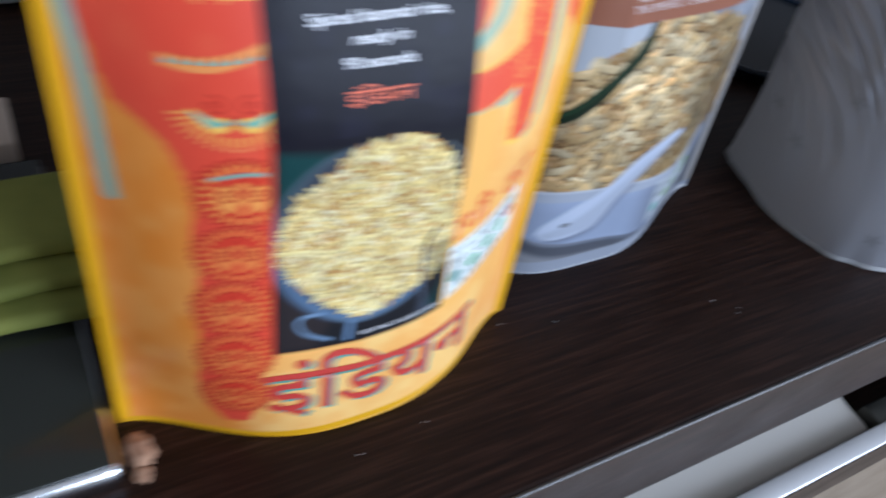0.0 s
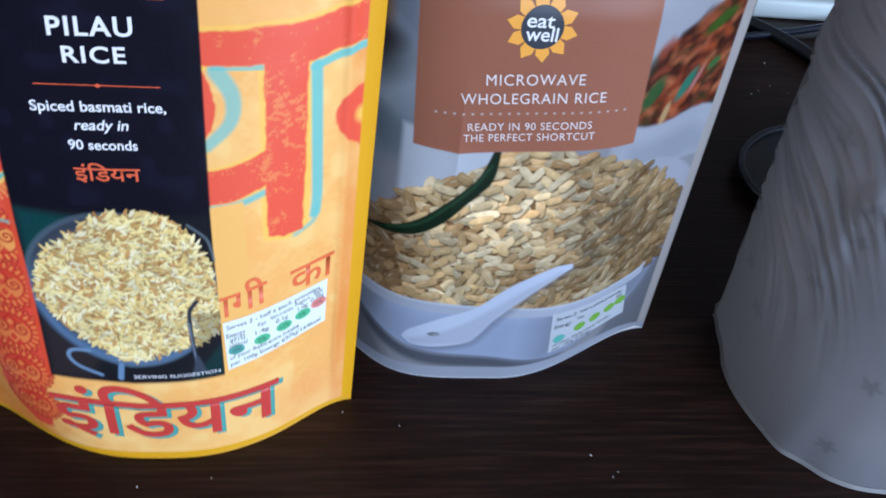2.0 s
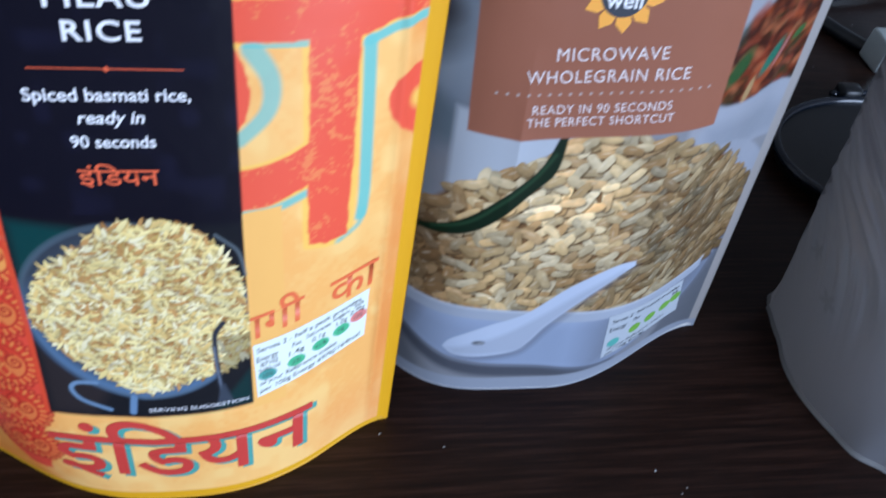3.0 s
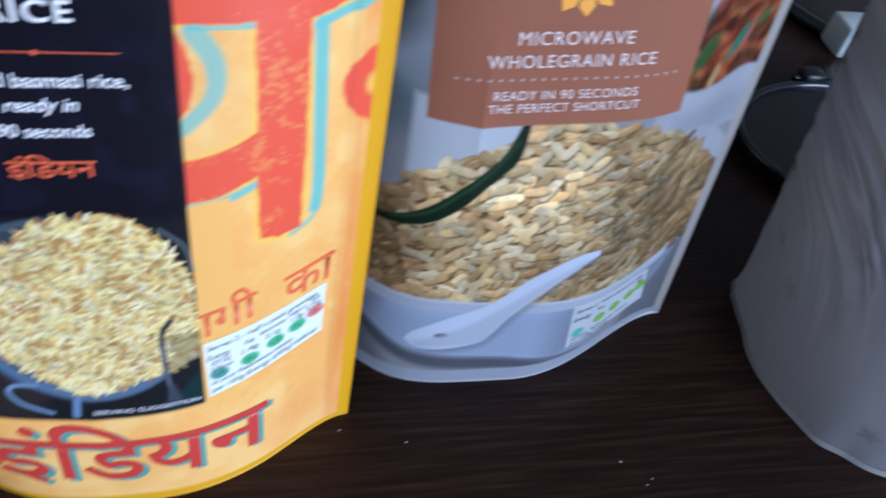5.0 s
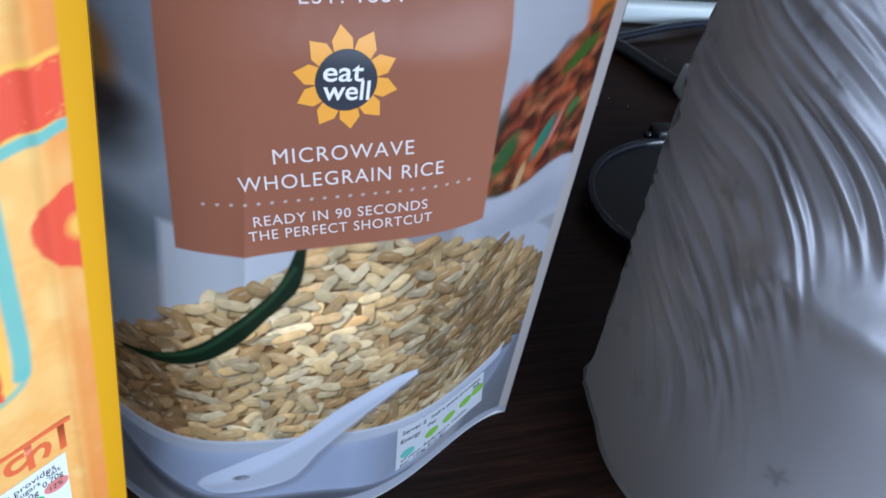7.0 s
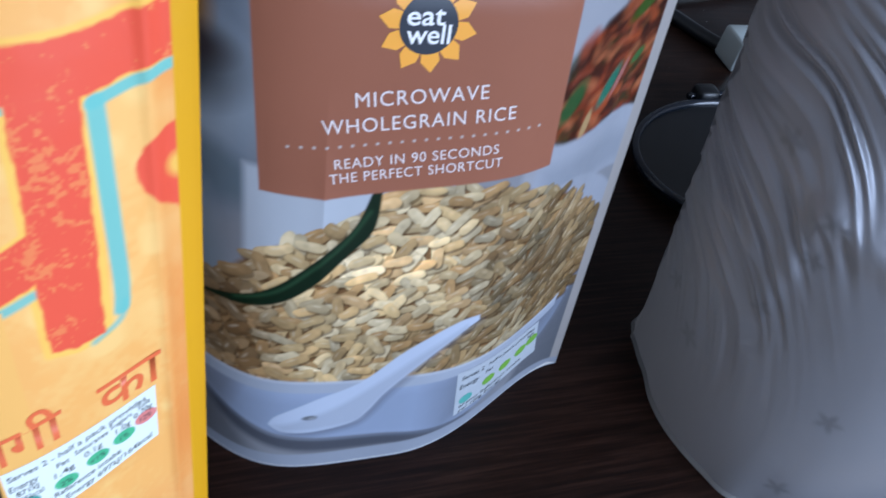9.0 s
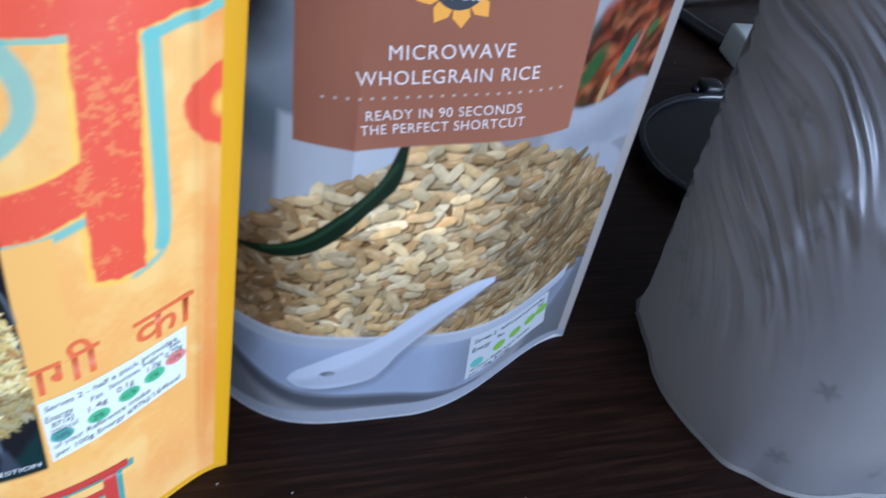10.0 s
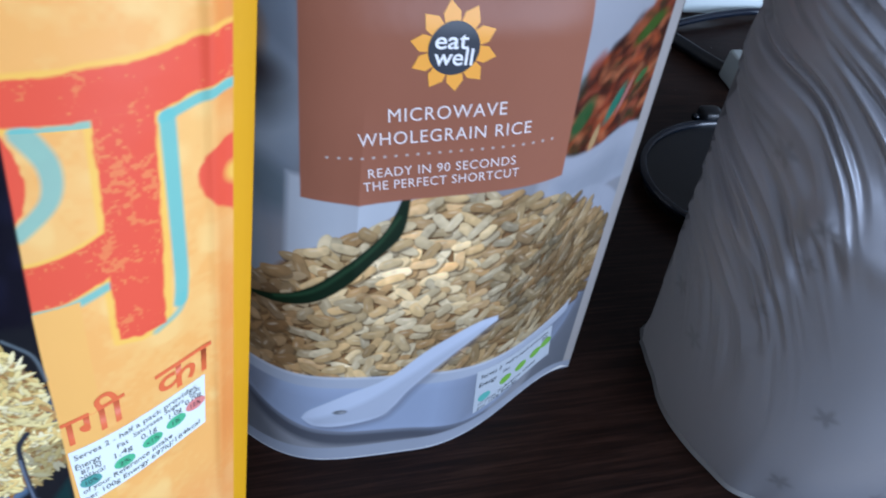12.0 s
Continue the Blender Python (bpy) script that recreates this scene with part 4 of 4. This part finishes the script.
CREASES = {k: smooth_noise((256, 1024), n, k) for k, n in ((41, (17, 70)), (42, (22, 116)), (43, (9, 14)), (44, (12, 30)), (45, (7, 12)))}
for tex in CREASES.values():
    k = np.linspace(0, 1, 64)[None]
    tex[:, -64:] = tex[:, -64:] * (1 - k) + tex[:, :1] * k


def tile(u, v, which):
    """Looks a crease pattern up at turn u and height v."""
    t = CREASES[which]
    a, b = np.clip(v % 1.0, 0, 1) * 254.999, (u % 1.0) * 1022.999
    i, j = a.astype(int), b.astype(int)
    f, g = a - i, b - j
    return (t[i, j] * (1 - g) + t[i, j + 1] * g) * (1 - f) + (t[i + 1, j] * (1 - g) + t[i + 1, j + 1] * g) * f


def step(x, a, b):
    k = np.clip((x - a) / (b - a), 0, 1)
    return k * k * (3 - 2 * k)


def fold(t):
    """A rounded ridge where t is a half, falling off on either side."""
    x = 2 * t - 1
    return 1 - 2.0 * x * x / (0.22 + np.abs(x))


def bag_f(u, v):
    """u: the turn round the bag from its right side, 0 to 1; v: the height, 0 to 1."""
    a, z = 2 * np.pi * u, v * BAG_HIGH
    c, s = np.cos(a), np.sin(a)
    n = 3.3 - 1.0 * step(z, 0.0, 0.07)
    r = (np.abs(c) ** n + np.abs(s) ** n) ** (-1 / n)
    low = np.minimum(z, 0.18)
    # the side seams stand behind the full front and draw the foot in
    half = 0.081 + 0.0094 * z + 0.12 * low * low
    rx = half + 0.006 * (1 - step(z, 0, 0.13)) * (1 - np.exp(-(r * s / 0.3) ** 2))
    x = rx * r * c
    front = 0.089 * (1 - 0.97 * step(z, 0.03, 0.30)) * r * s
    back = 0.033 * (1 - 0.93 * step(z, 0.05, 0.30)) * s * s
    x = np.where(s < 0, x, half * c)
    y = np.where(s < 0, front, back) + 0.075 * z + 0.365 * low * low
    # slanting creases fan out from the side seam; the full lower half is taut
    w = tile(u, v, 45) - 0.5
    q = u + 0.30 * v + 0.05 * w + 0.55 * step(u, 0.70, 0.46) * np.clip(v - 0.40, -0.20, 0.20)
    swoop = 0.345 - 0.42 * np.clip(u - 0.600, 0, 0.2) + 2.2 * np.clip(u - 0.655, 0, 0.2) ** 2
    side = step(u, 0.640, 0.585) * step(u, 0.40, 0.47)
    above = step(v, swoop + 0.02, swoop + 0.10) * step(u, 0.575, 0.625)
    fade = step(v, 0.05, 0.30) * (1 - 0.75 * step(u, 0.545, 0.615) * step(v, swoop, swoop - 0.06))
    pleat = fold(tile(q, v * 0.6, 42))
    slack = np.clip(2.4 * tile(u + 0.2 * v, v, 43) - 0.45, 0.12, 1.4)
    long_ = fold(tile(q * 0.9 + 0.1, v * 0.35 + 0.2, 41))
    k = 0.0017 * pleat * slack * side * fade + 0.0010 * long_ * side * fade
    k = k + (0.0020 * long_ * slack + 0.0005 * pleat) * above
    # the long fold that swings from the knuckle across the front
    run = step(u, 0.590, 0.625)
    k = k + run * (0.0030 * np.exp(-((v - swoop) / 0.022) ** 2) - 0.0032 * np.exp(-((v - swoop - 0.055) / 0.030) ** 2))
    k = k + 0.0026 * np.exp(-((u - 0.600) / 0.010) ** 2 - ((v - 0.350) / 0.020) ** 2) + 0.0010 * np.exp(-((u - 0.592 + 0.10 * (0.35 - v)) / 0.007) ** 2) * step(v, 0.10, 0.30) * step(v, 0.37, 0.34)
    # slack film along the foot, and the soft dents of the contents
    k = k + (0.0006 * np.sin(9 * a + 2) + 0.0026 * (tile(u * 2, 0 * v + 0.4, 44) - 0.5)) * np.exp(-v * 22) + 0.0030 * w
    return x + k * c, y + k * s, z + 0 * a


bu, bv = np.linspace(1, 0, 961), np.linspace(0, 1, 381)
BU, BV = np.meshgrid(bu, bv)
skin = np.zeros(BU.shape + (3,)) + np.array([0.286, 0.296, 0.332])
skin *= (0.88 + 0.24 * smooth_noise(BU.shape, (10, 22), 31))[..., None]
rs = random.Random(12)
for k in range(70):
    su, sv, rr = rs.random(), rs.uniform(0.02, 0.6), rs.uniform(0.0030, 0.0052)
    d = np.hypot((BU - su) * 0.42, (BV - sv) * BAG_HIGH)
    star = rr * (0.75 + 0.25 * np.cos(5 * np.arctan2((BV - sv) * BAG_HIGH, (BU - su) * 0.42)))
    skin *= (1 - 0.36 * np.clip((star - d) / 0.0016, 0, 1))[..., None]
grid_mesh("bag_body", bag_f, bu, bv, FOIL, bag, skin)
# the welded rim round its foot
grid_mesh("foot_rim", lambda u, v: tuple(q + d for q, d in zip(bag_f(u, 0 * v), (0.0010 * v * np.cos(2 * np.pi * u), 0.0010 * v * np.sin(2 * np.pi * u), 0.0005 + 0.0018 * (1 - v)))),
          np.linspace(1, 0, 241), np.linspace(0, 1, 4), RIM, bag, label="paler welded rim")
grid_mesh("bag_base", lambda u, v: (bag_f(u, 0 * v)[0] * v, bag_f(u, 0 * v)[1] * v, 0.0004 + 0 * u), np.linspace(0, 1, 121), np.linspace(0, 1, 6), PALE, bag)


# ---- cables and boxes behind ----
def tube(name, label, pts, radius, material, category="cable", sides=10):
    path = [Vector(q) for q in pts]
    smooth = []
    for i in range(len(path) - 1):
        a, b, c, d = path[max(i - 1, 0)], path[i], path[i + 1], path[min(i + 2, len(path) - 1)]
        for k in range(8):
            t = k / 8
            smooth.append(0.5 * (2 * b + (c - a) * t + (2 * a - 5 * b + 4 * c - d) * t * t + (3 * b - a - 3 * c + d) * t ** 3))
    smooth.append(path[-1])
    bm = bmesh.new()
    rings = []
    for i, q in enumerate(smooth):
        way = (smooth[min(i + 1, len(smooth) - 1)] - smooth[max(i - 1, 0)]).normalized()
        s = way.cross(Vector((0, 0, 1)))
        s = s.normalized() if s.length > 1e-4 else Vector((1, 0, 0))
        up = s.cross(way)
        rings.append([bm.verts.new(q + radius * (math.cos(2 * math.pi * k / sides) * s + math.sin(2 * math.pi * k / sides) * up)) for k in range(sides)])
    for a, b in zip(rings, rings[1:]):
        for k in range(sides):
            bm.faces.new((a[k], a[(k + 1) % sides], b[(k + 1) % sides], b[k]))
    bm.faces.new(rings[0][::-1])
    bm.faces.new(rings[-1])
    bmesh.ops.recalc_face_normals(bm, faces=bm.faces[:])
    ob = mesh_object(name, bm, material)
    return tagged(ob, label, category)


PAD_U, PAD_V = np.linspace(0, 1, 97), np.linspace(0, 1, 25)
pad = thing("charging_pad", "low round black pad with a glossy raised rim", "charging pad", (0.272, 0.135, 0))


def pad_ring(profile):
    """A ring round the oval pad: profile gives how far out and how high at v from 0 to 1."""
    def f(u, v):
        a, (d, z) = 2 * np.pi * u, profile(v)
        return (0.066 + d) * np.cos(a), (0.050 + d) * np.sin(a), z + 0 * a
    return f


grid_mesh("rim", pad_ring(lambda v: (-0.0022 + 0.0022 * np.cos(2 * np.pi * v), 0.0074 + 0.0022 * np.sin(2 * np.pi * v))), PAD_U, PAD_V, BLUE_CABLE, pad, label="glossy raised rim")
grid_mesh("side_wall", pad_ring(lambda v: (-0.0010 - 0.003 * (1 - v), 0.0075 * v)), PAD_U, PAD_V[::6], CABLE, pad)
grid_mesh("top_face", lambda u, v: ((0.064 * np.cos(2 * np.pi * u)) * v, (0.048 * np.sin(2 * np.pi * u)) * v, 0.0068 + 0 * u), PAD_U, np.linspace(0.001, 1, 9), PAD_TOP, pad, label="smooth dark top")
tube("charging_cable", "thin blue-black cable running from the pad", [(0.262, 0.1885, 0.0075), (0.285, 0.190, 0.0075), (0.32, 0.196, 0.005), (0.37, 0.199, 0.003), (0.45, 0.200, 0.003)], 0.0019, BLUE_CABLE)
tube("power_cable", "thick black power cable on the desk", [(0.235, 0.335, 0.004), (0.270, 0.305, 0.004), (0.293, 0.279, 0.004), (0.312, 0.245, 0.004), (0.345, 0.205, 0.004), (0.42, 0.18, 0.004)], 0.0042, CABLE)
tube("charging_cable", "glossy blue cable running across the desk", [(0.20, 0.27, 0.003), (0.26, 0.285, 0.003), (0.303, 0.295, 0.004), (0.345, 0.306, 0.006), (0.39, 0.312, 0.006), (0.46, 0.30, 0.003)], 0.0026, BLUE_CABLE)
tie = tagged(mesh_object("cable_tie", box(0.266, 0.279, 0.184, 0.194, 0.0, 0.0125, 0.002), CABLE), "small black clip round a thin cable by the pad", "cable tie")

router = thing("socket_box", "white plastic socket box with a black top", "socket box")
part("body", box(0.262, 0.50, 0.316, 0.37, 0.0, 0.0150, 0.003), WHITE_PLASTIC, router)
part("top_cover", box(0.300, 0.50, 0.321, 0.366, 0.0152, 0.048, 0.003), CABLE, router, "black cover")
plug = thing("plug", "white plastic plug among the cables", "plug", (0.328, 0.231, 0))
part("body", box(-0.018, 0.020, -0.012, 0.010, 0.0, 0.020, 0.002), WHITE_PLASTIC, plug)

# ---- things at the other end ----
slab = thing("tablet", "dark glossy tablet with a bright metal rim, lying flat", "tablet")
part("rim", box(-0.36, -0.1425, -0.022, 0.110, 0.0, 0.012, 0.004, 3), CHROME, slab, "bright metal rim")
part("screen", box(-0.3585, -0.1440, -0.0195, 0.1085, 0.0112, 0.0130, 0.0008), GLOSS, slab, "dark reflecting glass")


def folded_layer(x0, x1, y0, y1, z0, z1, seed):
    bm = box(x0, x1, y0, y1, z0, z1, (z1 - z0) * 0.46, 5)
    bmesh.ops.triangulate(bm, faces=[f for f in bm.faces if len(f.verts) > 4])
    for _ in range(4):
        long = [e for e in bm.edges if e.calc_length() > 0.012]
        if long:
            bmesh.ops.subdivide_edges(bm, edges=long, cuts=1, use_grid_fill=True)
    for v in bm.verts:
        q = Vector((v.co.x * 30, v.co.y * 40, v.co.z * 60 + seed * 7))
        v.co += Vector((0, noise.noise(q) * 0.0030, noise.noise(q + Vector((9, 3, 1))) * 0.0009))
    return bm


cloth = thing("folded_cloth", "folded olive green cloth in a small stack", "cloth")
for k, (y0, z0, z1) in enumerate(((0.030, 0.0140, 0.0205), (0.037, 0.0207, 0.0270), (0.046, 0.0272, 0.0330))):
    part("fold", folded_layer(-0.33, -0.121 - 0.004 * k, y0, 0.086 - 0.003 * k, z0, z1, k), CLOTH, cloth)
card = tagged(mesh_object("card", box(-0.40, -0.150, 0.122, 0.150, 0.0, 0.010, 0.001), BEIGE), "flat beige card lying on the desk", "card")
pot = thing("white_box", "pale rounded box at the back of the desk", "box")
part("body", box(-0.30, -0.128, 0.222, 0.34, 0.0, 0.05, 0.010, 4), WHITE_PLASTIC, pot)


def lump(name, label, at, size, seed, material, category="crumb"):
    bm = bmesh.new()
    bmesh.ops.create_icosphere(bm, subdivisions=3, radius=1)
    for v in bm.verts:
        q = v.co.normalized()
        k = 1 + 0.45 * noise.noise(q * 1.8 + Vector((seed, 0, 0))) + 0.2 * noise.noise(q * 4 + Vector((0, seed, 0)))
        v.co = (at[0] + q.x * k * size[0], at[1] + q.y * k * size[1], max(0.0, size[2] * 0.8 + q.z * k * size[2]))
    ob = mesh_object(name, bm, material)
    return tagged(ob, label, category, "crumbs")


lump("crumb", "lumpy brown crumb of dry food on the desk", (-0.1365, -0.0125, 0), (0.0034, 0.0055, 0.0034), 2.0, CRUMB)
lump("crumb", "small brown crumb on the desk", (-0.1375, -0.0195, 0), (0.0022, 0.0026, 0.002), 5.0, CRUMB)
rs = random.Random(5)
SPECKS = [(0.092, -0.025, 0.0007), (0.099, -0.034, 0.0005), (0.1015, -0.032, 0.0005), (0.268, 0.258, 0.0012), (0.246, 0.222, 0.0009), (0.252, 0.226, 0.0007), (0.262, 0.232, 0.0006), (0.018, -0.012, 0.0005), (-0.004, -0.006, 0.0005), (-0.075, -0.036, 0.0006), (-0.05, -0.033, 0.0005)]
SPECKS += [(rs.uniform(0.22, 0.33), rs.uniform(0.2, 0.30), rs.uniform(0.0002, 0.0005)) for _ in range(12)]
for k, (x, y, s) in enumerate(SPECKS):
    lump("speck", "tiny pale speck of dust on the desk", (x, y, 0), (s * 0.45, s * 0.45, s * 0.3), k, PAPER, "speck")
